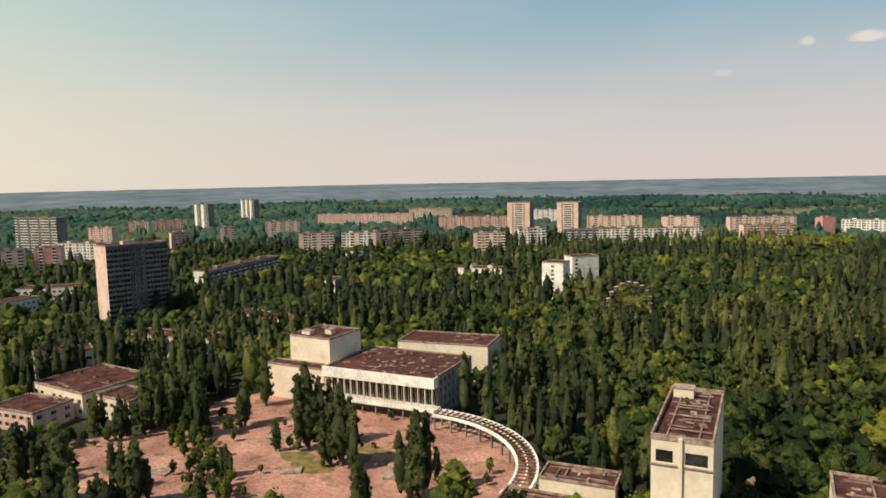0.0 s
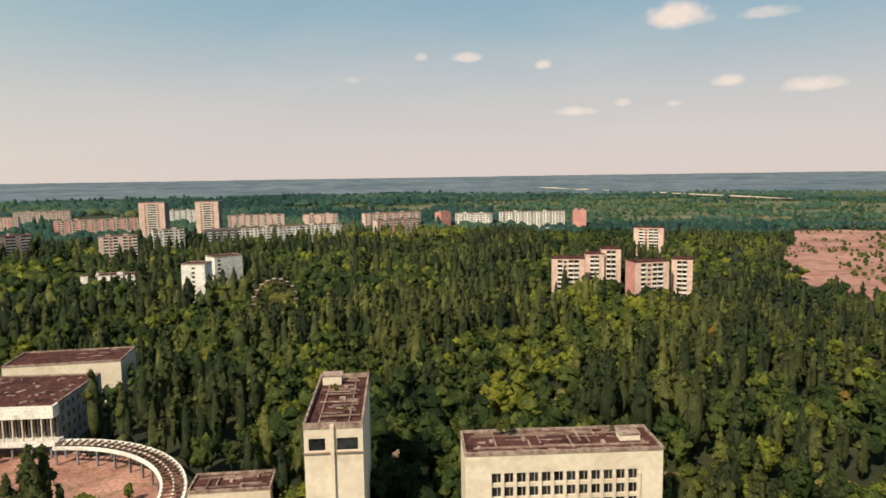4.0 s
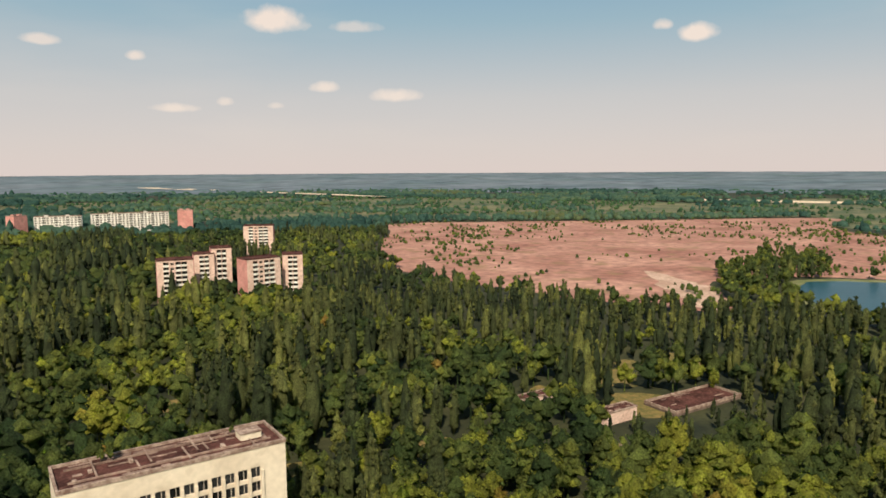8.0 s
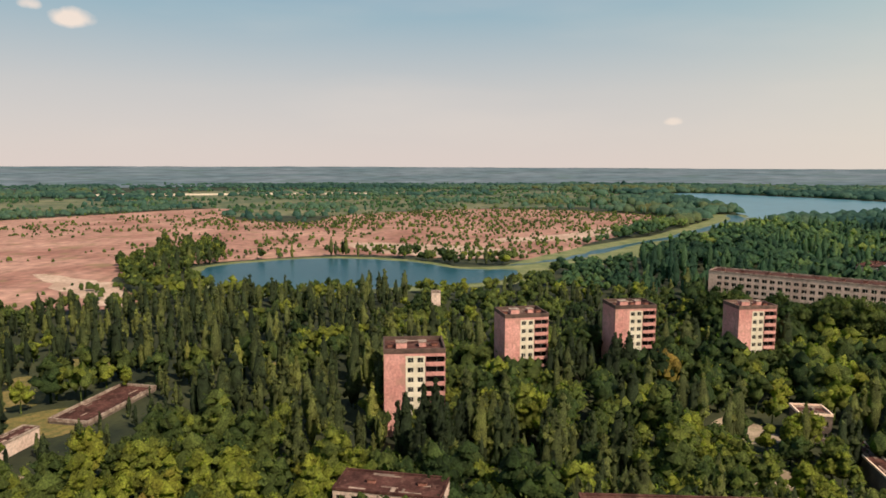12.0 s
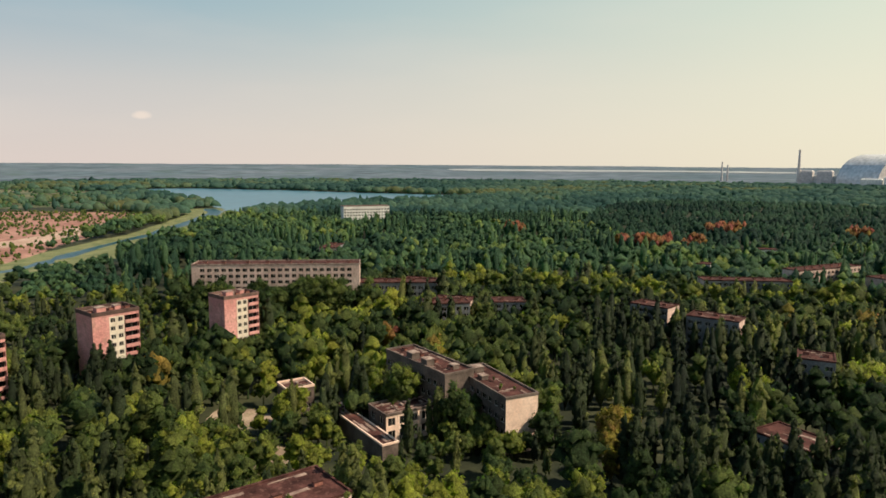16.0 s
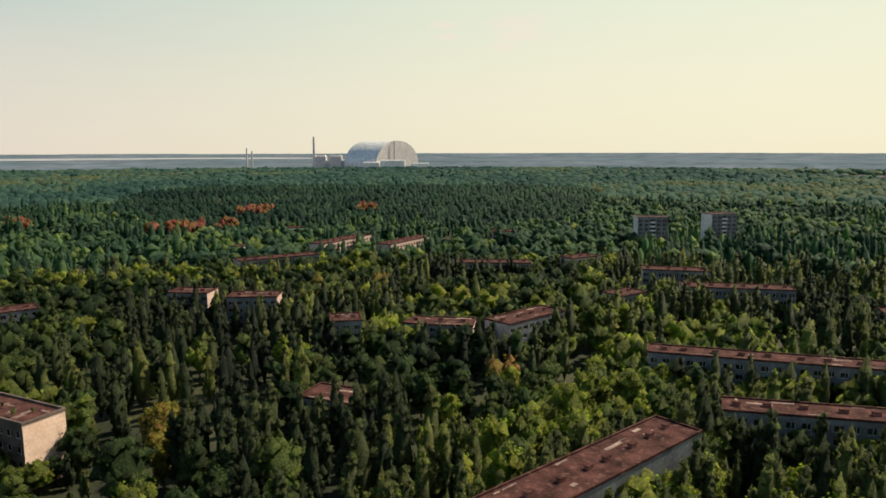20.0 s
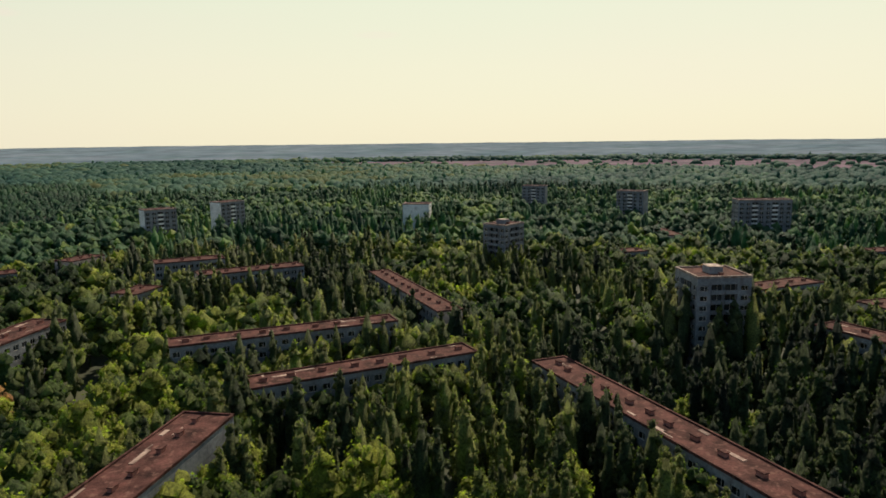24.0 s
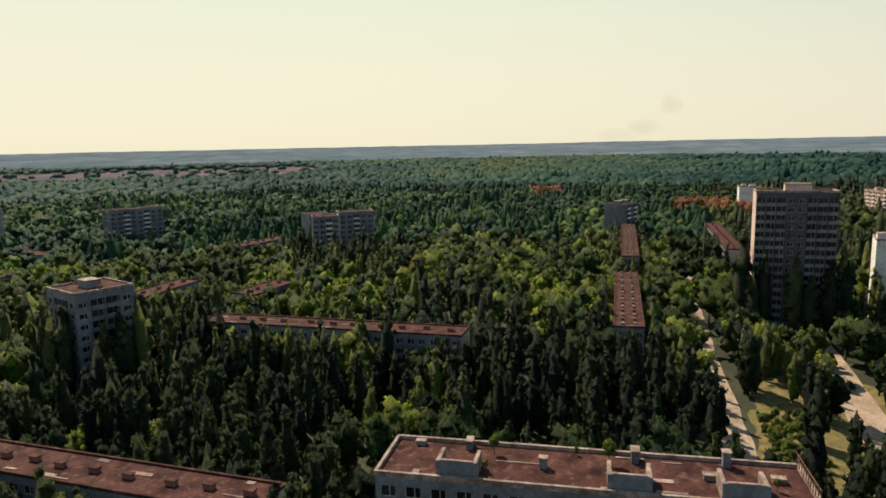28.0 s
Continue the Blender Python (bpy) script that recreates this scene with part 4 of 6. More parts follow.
def scatter(r0, r1, spacing, seed):
    """Jittered places between two radii round the middle of the walk, clear of houses, water and open land."""
    rng = np.random.RandomState(seed)
    n = int(r1 / spacing) + 1
    g = np.arange(-n, n + 1) * spacing
    xs, ys = [a.ravel() for a in np.meshgrid(g, g)]
    xs = xs + rng.uniform(-0.48, 0.48, len(xs)) * spacing + 8
    ys = ys + rng.uniform(-0.48, 0.48, len(ys)) * spacing + 4
    r = np.hypot(xs - 8, ys - 4)
    keep = (r >= r0) & (r < r1)
    xs, ys = xs[keep], ys[keep]
    keep = free(xs, ys)
    return xs[keep], ys[keep], rng


def tint_of(x, y, rng, n):
    """Mostly mid and dark greens, some yellow-green patches, a rare orange tree."""
    t = 0.26 + 0.04 * np.clip(-y / 80, 0, 1) * (np.hypot(x, y) < 330) + 0.34 * value_noise(x, y, 45, 5) + rng.uniform(-0.22, 0.24, n) * (1 - 0.6 * np.clip((np.hypot(x, y) - 400) / 500, 0, 1))
    yellow = value_noise(x, y, 30, 9) + rng.uniform(-0.25, 0.25, n) > 0.87 - 0.13 * np.clip(-y / 80, 0, 1) * (np.hypot(x, y) < 420)
    far = np.clip((np.hypot(x, y) - 500) / 400, 0, 1)
    t += far * (0.42 * (value_noise(x, y, 130, 12) - 0.5) + 0.5 * (value_noise(x, y, 420, 14) - 0.5))
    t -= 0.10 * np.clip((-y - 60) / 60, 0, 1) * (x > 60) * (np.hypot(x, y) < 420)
    # lighter southern greens, with some distance haze put into the tint
    t += 0.02 * (y < 0) * np.clip((np.hypot(x, y) - 250) / 200, 0, 1)
    t += 0.06 * (x > 40) * (x < 230) * (y > -60) * (y < 110)
    t += 0.03 * (x > -40) * np.clip((y - 60) / 60, 0, 1) * (np.hypot(x, y) < 600)
    t += 0.14 * ((x > -50) & (x < 48) & (y > -180) & (y < -105))
    # dark poplars, lens corner falloff also put into their tint
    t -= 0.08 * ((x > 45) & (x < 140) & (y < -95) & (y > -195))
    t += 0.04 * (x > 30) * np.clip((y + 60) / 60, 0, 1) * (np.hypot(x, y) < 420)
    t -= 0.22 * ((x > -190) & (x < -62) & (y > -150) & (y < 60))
    yellow &= np.hypot(x, y) < 800
    t[yellow] = rng.uniform(0.66, 0.84, yellow.sum())
    t = np.minimum(t, 0.74 + 0.06 * rng.uniform(0, 1, n))
    rare = (rng.uniform(0, 1, n) > 0.995) & (np.hypot(x, y) < 330)
    t[rare] = rng.uniform(0.86, 0.93, rare.sum())
    return t


def near_red(xs, ys):
    """Stands of dead pines with red needles."""
    hit = np.zeros(len(xs), bool)
    for x, y, r in RED_STANDS:
        hit |= np.hypot(xs - x, ys - y) < r
    return hit


RED_STANDS = ((430, -592, 19), (388, -442, 12), (328, -655, 11), (537, -418, 9), (370, -472, 7), (-731, -169, 18), (-590, -14, 15), (-578, 12, 18), (-566, 36, 17), (408, -426, 6))
PINES = smooth_outline([(700, -700), (500, -500), (365, -415), (300, -560), (200, -545), (105, -640), (160, -1131), (400, -1180), (800, -1000)], 12, seed=15)


def single_tree(name, label, kind, variant, x, y, h, tint, z=0.0, wide=1.15):
    """One tree as a thing of its own: a tapered trunk with limbs, and a crown of leaf clumps."""
    key = (kind, variant, round(tint, 1))
    if key not in MESHES:
        tri, nor, tone = template(kind, 0, variant, 2)
        crown = leaf_mesh("crown", tri, nor, toned(np.full(len(tri), round(tint, 1)), tone), "poplar_leaves" if kind == "poplar" else "leaves")
        full = 12.0 if kind == "broad" else 18.0
        s = Shell()
        rng = random.Random(variant)
        stems = [(0, 0, 0.0, 0, 0, full * 0.6, 0.34)]
        for k in range(5):
            a = rng.uniform(0, 6.3)
            z0 = full * rng.uniform(0.18, 0.42)
            reach = 2.2 if kind == "broad" else 0.8
            stems.append((0, 0, z0, reach * math.cos(a), reach * math.sin(a), z0 + full * 0.2, 0.13))
        for x0, y0, z0, x1, y1, z1, r in stems:
            for e in range(5):
                p, q = 2 * math.pi * e / 5, 2 * math.pi * (e + 1) / 5
                s.quad((x0 + r * math.cos(p), y0 + r * math.sin(p), z0), (x0 + r * math.cos(q), y0 + r * math.sin(q), z0),
                       (x1 + 0.4 * r * math.cos(q), y1 + 0.4 * r * math.sin(q), z1), (x1 + 0.4 * r * math.cos(p), y1 + 0.4 * r * math.sin(p), z1))
        MESHES[key] = (crown, s.mesh("trunk", M["bark"]))
    crown, trunk = MESHES[key]
    full = 12.0 if kind == "broad" else 18.0
    tree = tagged(new(name), label, "tree", group="trees of the abandoned town")
    k = h / full
    tree.matrix_basis = Matrix.LocRotScale((x, y, z), Euler((0, 0, (x * 3.7 + y) % 6.28)), (k * wide, k * wide, k))
    part("trunk", trunk, tree)
    part("crown", crown, tree)
    return tree


# places where only young trees grow
LOW_ZONES = [([(108, -146), (138, -140), (150, -110), (144, -92), (128, -90)], 0.4), ([(118, -75), (150, -48), (195, -42), (180, -62), (145, -94), (122, -97)], 0.55), ([(155, 112), (222, 118), (222, 142), (182, 143), (155, 142)], 0.5),
             ([(-152, 234), (-102, 238), (-98, 252), (-150, 252)], 0.35), ([(-446, 250), (-410, 245), (-405, 302), (-446, 302)], 0.5), ([(-495, 298), (-448, 303), (-430, 335), (-466, 334)], 0.5), ([(160, 28), (187, 32), (184, 60), (158, 58)], 0.55), ([(-90, 340), (-55, 340), (-55, 362), (-90, 362)], 0.9), ([(-165, -12), (-118, -8), (-116, 26), (-165, 28)], 0.85)]


def skirt_trees():
    """Trees that crowd the walls of the low blocks, up to their eaves."""
    rng = np.random.RandomState(61)
    xs, ys, hs = [], [], []
    for x, y, c, s, L, W, H in SKIRTS:
        for u0, v0, du, dv, n in ((0, -3.4, 1, 0, L), (0, W + 3.4, 1, 0, L), (-3.4, 0, 0, 1, W), (L + 3.4, 0, 0, 1, W)):
            k = 0.0
            while k < n:
                if rng.uniform() < 0.9:
                    u, v = u0 + du * k + rng.uniform(-0.6, 0.6), v0 + dv * k + rng.uniform(-0.6, 0.6)
                    xs.append(x + u * c - v * s)
                    ys.append(y + u * s + v * c)
                    hs.append(H * rng.uniform(0.86, 1.2) if rng.uniform() < 0.82 else H * rng.uniform(1.15, 1.45))
                k += rng.uniform(3.6, 5.6)
    xs, ys, hs = np.array(xs), np.array(ys), np.array(hs)
    ok = np.ones(len(xs), bool)
    for x, y, c, s, L, W, m in FOOTPRINTS:
        u, v = (xs - x) * c + (ys - y) * s, -(xs - x) * s + (ys - y) * c
        ok &= ~((u > -1) & (u < L + 1) & (v > -1) & (v < W + 1))
    return xs[ok], ys[ok], hs[ok]


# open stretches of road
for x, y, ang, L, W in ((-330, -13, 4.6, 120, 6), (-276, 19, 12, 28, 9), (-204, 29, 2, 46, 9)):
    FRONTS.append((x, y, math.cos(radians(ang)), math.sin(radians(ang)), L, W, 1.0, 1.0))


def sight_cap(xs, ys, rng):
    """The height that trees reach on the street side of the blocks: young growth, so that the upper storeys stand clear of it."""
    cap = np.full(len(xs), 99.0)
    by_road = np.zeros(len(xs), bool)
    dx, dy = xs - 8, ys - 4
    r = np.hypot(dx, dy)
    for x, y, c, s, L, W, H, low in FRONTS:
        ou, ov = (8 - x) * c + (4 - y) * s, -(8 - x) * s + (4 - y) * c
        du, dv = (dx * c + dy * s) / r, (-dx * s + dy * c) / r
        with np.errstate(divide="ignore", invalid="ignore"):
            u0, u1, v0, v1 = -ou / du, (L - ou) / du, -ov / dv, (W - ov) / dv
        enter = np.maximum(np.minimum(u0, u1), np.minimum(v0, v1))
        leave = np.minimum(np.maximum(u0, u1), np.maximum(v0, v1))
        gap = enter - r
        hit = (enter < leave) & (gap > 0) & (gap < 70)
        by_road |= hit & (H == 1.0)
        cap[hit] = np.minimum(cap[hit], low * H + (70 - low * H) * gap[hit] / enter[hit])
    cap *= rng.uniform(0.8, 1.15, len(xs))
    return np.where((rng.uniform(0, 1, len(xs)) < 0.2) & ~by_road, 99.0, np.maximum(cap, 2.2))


def plant():
    rings = [(0, 84, 8.6, 1), (84, 186, 7.3, 0), (186, 400, 8.2, 1), (400, 880, 10.2, 2), (880, 1500, 13.0, 3), (1500, 2500, 21.0, 3)]
    sx, sy, sh = skirt_trees()
    for r0, r1, gap, level in rings:
        xs, ys, rng = scatter(r0, r1, gap, 40 + level + int(gap))
        if level == 3:
            # thinner woods with meadows between them
            keep = (value_noise(xs, ys, 210, 31) + rng.uniform(-0.25, 0.25, len(xs)) > 0.33) | (ys < -250)
            keep &= ~(in_poly(xs, ys, FAR_HEATH) & (rng.uniform(0, 1, len(xs)) < 0.95))
            keep &= ~((in_poly(xs, ys, MEADOW_E) | in_poly(xs, ys, MEADOW_N) | in_poly(xs, ys, MEADOW_NE)) & (value_noise(xs, ys, 95, 33) + rng.uniform(-0.2, 0.2, len(xs)) < 0.68))
            xs, ys = xs[keep], ys[keep]
        sr = np.hypot(sx - 8, sy - 4)
        near = (sr >= r0) & (sr < r1)
        extra = near.sum()
        xs, ys = np.concatenate([xs, sx[near]]), np.concatenate([ys, sy[near]])
        n = len(xs)
        skirt = np.arange(n) >= n - extra
        skirt_h = np.concatenate([np.zeros(n - extra), sh[near]])
        north = np.clip(ys / 150, 0, 1)
        # poplars stand in groups and rows; in some quarters they outnumber the rest
        group = 0.62 * value_noise(xs, ys, 34, 3) + 0.38 * value_noise(xs, ys, 120, 23) + rng.uniform(-0.09, 0.09, n)
        group += 0.05 * north + 0.07 * ((xs < 40) & (ys < -100)) - 0.05 * ((xs > 20) & (ys >= -10) & (ys < 90)) - 0.07 * ((xs > 10) & (ys < -10) & (np.hypot(xs, ys) < 420)) + 0.22 * ((xs > -190) & (xs < -62) & (ys > -150) & (ys < 60))
        pop = group > 0.55 + 0.04 * (level == 2)
        pop = np.where(skirt, skirt_h > 15.5, pop)
        if level == 3:
            pop &= rng.uniform(0, 1, n) < 0.16
        pine = in_poly(xs, ys, PINES)
        keep = ~near_red(xs, ys)
        xs, ys, pop, pine, skirt = xs[keep], ys[keep], pop[keep], pine[keep], skirt[keep]
        north = north[keep]
        n = len(xs)
        pop &= ~pine
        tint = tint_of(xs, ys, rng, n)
        r = np.hypot(xs - 8, ys - 4)
        for kind, sel, lo, hi, shift in (("poplar", pop, 12, 22, -0.04), ("broad", ~pop & ~pine, 9, 17, 0.04), ("pine", pine, 12, 17, -0.34)):
            if not sel.any():
                continue
            hs = (rng.uniform(lo, hi, n) + 3.0 * (value_noise(xs, ys, 38, 19) - 0.5)) * (1 + (0.15 if kind == "poplar" else -0.05) * north)
            hs[skirt] = skirt_h[keep][skirt]
            for zone, low in LOW_ZONES:
                hs[in_poly(xs, ys, zone) & ~skirt] *= low
            hs *= np.where((xs > 150) & (ys > -60) & (r > 270), 0.68, 1.0)
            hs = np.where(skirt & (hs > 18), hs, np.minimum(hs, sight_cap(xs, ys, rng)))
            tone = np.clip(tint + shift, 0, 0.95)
            if level == 0:
                # the nearest trees stand as things of their own
                one = sel & (r < 117) & ((kind != "pine"))
                for i in np.where(one)[0][:150]:
                    single_tree({"poplar": "poplar_tree", "broad": "broadleaf_tree"}[kind],
                                "tall narrow poplar with grey-green leaves" if kind == "poplar" else ("rounded tree with yellow-green leaves" if tone[i] > 0.66 else "rounded broadleaf tree with green leaves"),
                                kind, int(i) % 4, float(xs[i]), float(ys[i]), float(hs[i]), float(tone[i]))
                    sel[i] = False
            what = {"poplar": "tall narrow poplars with grey-green leaves", "broad": "dense broadleaf trees in mixed greens", "pine": "dark pine wood with a few red dead stands"}[kind]
            named = {"poplar": "poplar_wood", "broad": "broadleaf_wood", "pine": "pine_wood"}[kind]
            spread = ((1.12, 1.15, 1.25, gap / 11) if kind == "poplar" else (1.2, 1.25, 1.4, gap * 0.135 if kind == "broad" else gap / 8))[level]
            # distance haze to the south is put into a bluer leaf palette
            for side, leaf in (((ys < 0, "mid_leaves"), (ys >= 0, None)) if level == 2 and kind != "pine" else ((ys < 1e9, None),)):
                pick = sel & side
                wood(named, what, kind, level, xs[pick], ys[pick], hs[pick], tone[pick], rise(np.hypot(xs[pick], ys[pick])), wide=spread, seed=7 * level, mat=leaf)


def shrubs():
    """Low bushes dotted over the heath and along the shore."""
    rng = np.random.RandomState(77)
    n = 16000
    xs, ys = rng.uniform(270, 1180, n), rng.uniform(-180, 880, n)
    inside = in_poly(xs, ys, FIELD)
    score = value_noise(xs, ys, 60, 8) * 0.6 + value_noise(xs, ys, 24, 28) * 0.4 + rng.uniform(-0.26, 0.26, n) + np.clip((330 - ys) / 900, 0, 0.24) + np.clip((xs - 600) / 2600, 0, 0.12)
    for px, py, reach in ((905, 420, 130), (860, 300, 120), (1000, 260, 140), (600, 130, 70), (620, 20, 70)):
        score += 0.22 * np.exp(-((xs - px) ** 2 + (ys - py) ** 2) / reach ** 2)
    keep = inside & (score > 0.74)
    xs, ys, score = xs[keep], ys[keep], score[keep]
    wood("heath_bushes", "dark green bushes dotted over the reddish heath", "broad", 3, xs, ys, rng.uniform(1.4, 4.0, len(xs)) + 2.5 * rng.uniform(0, 1, len(xs)) ** 4, rng.uniform(0.3, 0.66, len(xs)), wide=1.25, seed=3, mat="leaves")
    xs, ys = rng.uniform(-250, 2050, 16000), rng.uniform(-180, 1900, 16000)
    keep = (in_poly(xs, ys, MEADOW_E) | in_poly(xs, ys, MEADOW_N) | in_poly(xs, ys, MEADOW_NE)) & free(xs, ys) & (value_noise(xs, ys, 70, 44) + rng.uniform(-0.3, 0.3, 16000) > 0.5)
    xs, ys = xs[keep], ys[keep]
    wood("meadow_bushes", "bushes and young trees scattered over the river meadows", "broad", 3, xs, ys, rng.uniform(2.5, 9.0, len(xs)), rng.uniform(0.25, 0.68, len(xs)), wide=1.5, seed=5, mat="mid_leaves")
    # the spit of trees between heath and lake
    xs, ys = rng.uniform(340, 630, 1900), rng.uniform(180, 420, 1900)
    spit = [(372, 236), (396, 221), (456, 250), (522, 260), (596, 300), (620, 372), (531, 328), (470, 322), (400, 268)]
    keep = (~in_poly(xs, ys, LAKE_EDGE)) & in_poly(xs, ys, spit) & (value_noise(xs, ys, 22, 18) > 0.36)
    xs, ys = xs[keep], ys[keep]
    wood("shore_trees", "trees on the spit beside the lake", "broad", 1, xs, ys, rng.uniform(5, 12, len(xs)), rng.uniform(0.35, 0.68, len(xs)), seed=4)
    for x, y, r in RED_STANDS:
        n = int(r * r * 0.10) + 6
        a, d = rng.uniform(0, 2 * math.pi, n), r * np.sqrt(rng.uniform(0, 1, n)) * rng.uniform(0.7, 1.1, n)
        wood("red_pine_stand", "stand of dead pines with red-brown needles", "broad", 2, x + d * np.cos(a), y + d * np.sin(a), rng.uniform(15, 19, n), rng.uniform(0.95, 1.0, n), seed=int(r))




# ---- houses ----


def cols(text, w=3.0, wide=None):
    """A wall's columns from a word such as 'nwwbn'."""
    return [(c, (wide or {}).get(c.lower(), w)) for c in text]


def seg(x0, y0, x1, y1):
    """Length and angle of the line between two corners."""
    return math.hypot(x1 - x0, y1 - y0), math.degrees(math.atan2(y1 - y0, x1 - x0))


# the hotel's long wing
building("hotel_wing", "cream concrete hotel wing with rows of dark windows", "hotel", 9.2, 128.6, 38, 11.5, 0.0,
         (cols("n" + "w" * 12 + "n", 2.35, {"n": 4.6}), cols("nnn"), cols("nnnn"), cols("nnn")), 28, 8, 2.75, 2.6, "cream", debris=40, houses=((33, 6, 4, 3, 1.2),), win_h=2.1, groove=0.0, win_w=0.78, sill=0.4)
wing = next(o for o in scene.objects if o.name == "hotel_wing")
for k in range(13):
    part("pilaster", box_mesh(0.5, 0.36, 22.6, "cream"), wing, pose(4.67 + 2.388 * k, -0.181, 1.0))
# the hotel's tower
tower = building("hotel_tower", "cream hotel tower with two dark openings under its roof", "hotel", -21.0, 129.5, 11, 32, 1.0,
                 (cols("n"), cols("nnnnnnnn"), cols("n"), cols("nnnnnnnn")), 34, 11, 2.8, 0.6, "cream", debris=45, houses=((3, 28, 4.2, 3.4, 2.0),), rim=0.9, groove=0.0, open_front=True)
wall(tower, pose(0, 0, 0), [("n", 11.0)], 1, 0, 29.2, 0, "cream", groove=0.0)
wall(tower, pose(0, 0, 29.202), [("n", 0.6), ("o", 3.6), ("n", 1.6), ("o", 4.6), ("n", 0.6)], 1, 0, 3.0, 1.8, "cream", groove=0.0)
part("facade_rib", box_mesh(0.7, 0.5, 34.6, "cream"), tower, pose(5.3, -0.26, 0))
part("ledge", box_mesh(11.2, 0.3, 0.25, "coping"), tower, pose(5.5, -0.16, 29.0))


def ruined_roof(name, L, W, z, seed, step=2.4):
    """Bare beams and battens where the roof covering has gone."""
    thing = next(o for o in scene.objects if o.name == name)
    top = next(c for c in thing.children if c.name.startswith("roof") and "rim" not in c.name)
    rng = random.Random(seed)
    along = W > L
    span, run = (L, W) if along else (W, L)

    def lay(u, v, du, dv, h, zz, mat):
        part("roof_beam", box_mesh(round(du if along else dv, 1), round(dv if along else du, 1), h, mat), top, pose(u if along else v, v if along else u, zz))
    for side in (0.24, 0.76):
        lay(span * side, run * 0.5, 0.3, run * 0.9, 0.35, z + 0.004, "roof_sheet")
    k = 2.0
    while k < run - 2:
        a, b = sorted((rng.uniform(0.06, 0.94), rng.uniform(0.06, 0.94)))
        if b - a > 0.15:
            lay(span * (a + b) / 2, k, span * (b - a), 0.35, 0.22, z + 0.36, "coping" if rng.random() < 0.35 else "roof_sheet")
        if rng.random() < 0.4:
            lay(span * rng.uniform(0.15, 0.85), k + 0.9, rng.uniform(0.8, 1.6), 0.7, rng.uniform(0.3, 0.8), z + 0.003, "coping")
        k += step * rng.uniform(0.6, 1.3)


ruined_roof("hotel_tower", 11, 32, 34.0, 3, 1.7)
ruined_roof("hotel_wing", 38, 11.5, 28.0, 4, 2.2)


def palace():
    """The hall: a white band on tall columns before a glass wall, over a terrace and a dark ground floor."""
    thing = tagged(new("palace_hall"), "palace of culture hall with tall columns below a white band", "palace")
    thing.matrix_basis = pose(-150, 203.5, 0, 0, 0, 0.8)
    L, W, H = 44.6, 33, 15
    # right side: the darker concrete colour stands for its shade
    wall(thing, pose(L, 3, 0, 0, 0, 90), [("n", 2), *[("w", 3.4)] * 8, ("n", 1.5)], 4, 0.6, 3.4, 0.8, "concrete", win_h=2.0)
    wall(thing, pose(L, W, 0, 0, 0, 180), [("n", L)], 1, 0, 14.8, 0, "cream", groove=0.0)
    wall(thing, pose(0, W, 0, 0, 0, 270), [("n", W - 3)], 1, 0, 14.8, 0, "cream", groove=0.0)
    s = Shell()
    s.box(-0.6, -0.8, 11.8, L + 0.6, 0.0, 15.4)
    part("white_band", s.mesh("band", M["white"]), thing)
    s = Shell()
    s.box(L - 0.3, 0.003, 11.8, L + 0.6, 3.0, 15.4)
    part("white_band", s.mesh("band", M["white"]), thing)
    s = Shell()
    s.box(-0.6, 0.003, 11.8, 0.3, 3.0, 15.4)
    part("white_band", s.mesh("band", M["white"]), thing)
    s = Shell()
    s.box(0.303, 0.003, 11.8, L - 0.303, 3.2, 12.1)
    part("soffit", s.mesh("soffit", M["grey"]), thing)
    roof = flat_roof(thing, L, W, H, 0.45)
    s = Shell()
    s.box(-1.2, -2.2, 3.9, L + 1.2, 3.4, 4.7)
    part("terrace", s.mesh("terrace", M["white"]), thing)
    s = Shell()
    s.box(-1.2, -2.2, 4.703, L + 1.2, -2.0, 5.6)
    part("terrace_wall", s.mesh("terrace_wall", M["white"]), thing)
    s = Shell()
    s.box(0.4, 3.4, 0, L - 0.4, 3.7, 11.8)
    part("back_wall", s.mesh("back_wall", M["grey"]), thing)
    n = 16
    for i in range(n + 1):
        part("column", box_mesh(0.3, 0.5, 7.0, "cream"), thing, pose(0.4 + i * (L - 0.8) / n, -0.1, 4.75))
        if i < n:
            part("window", window_mesh((L - 0.8) / n - 0.1, 6.6), thing, pose(0.45 + i * (L - 0.8) / n, 3.2, 4.9))
        if i % 2 == 0:
            part("pillar", box_mesh(0.5, 0.5, 3.85, "grey"), thing, pose(0.4 + i * (L - 0.8) / n, -1.2, 0))
    rng = random.Random(5)
    for i in range(70):
        part("roof_sheet", box_mesh(round(rng.uniform(0.5, 3), 1), round(rng.uniform(0.3, 1.2), 1), 0.1, "roof_sheet"), roof, pose(rng.uniform(2, L - 2), rng.uniform(2, W - 2), H + 0.002, 0, 0, rng.uniform(0, 180)))
    FOOTPRINTS.append((-150, 203.5, 1, 0.014, L, W, 4))


palace()
stage = building("palace_stage", "tall plain stage tower behind the palace hall", "palace", -173, 213, 19.5, 20, -3,
                 (cols("n"), cols("n"), cols("n"), cols("n")), 23, 1, 12, 8, "cream", debris=10, groove=0.0, houses=((5, 5, 4, 3, 1.4), (13, 9, 3, 3, 1.8)))
building("palace_side_block", "low cream side block of the palace", "palace", -179, 206.0, 27, 6.5, -1, (cols("n"), cols("n"), cols("n"), cols("n")), 13, 1, 8, 2, "cream", groove=0.0)
building("gymnasium", "cream sports hall with a red-brown flat roof", "hall", -145, 249, 39.5, 20, 7, (cols("n"), cols("n"), cols("n"), cols("n")), 15, 1, 8, 4, "cream", debris=20, groove=0.0)


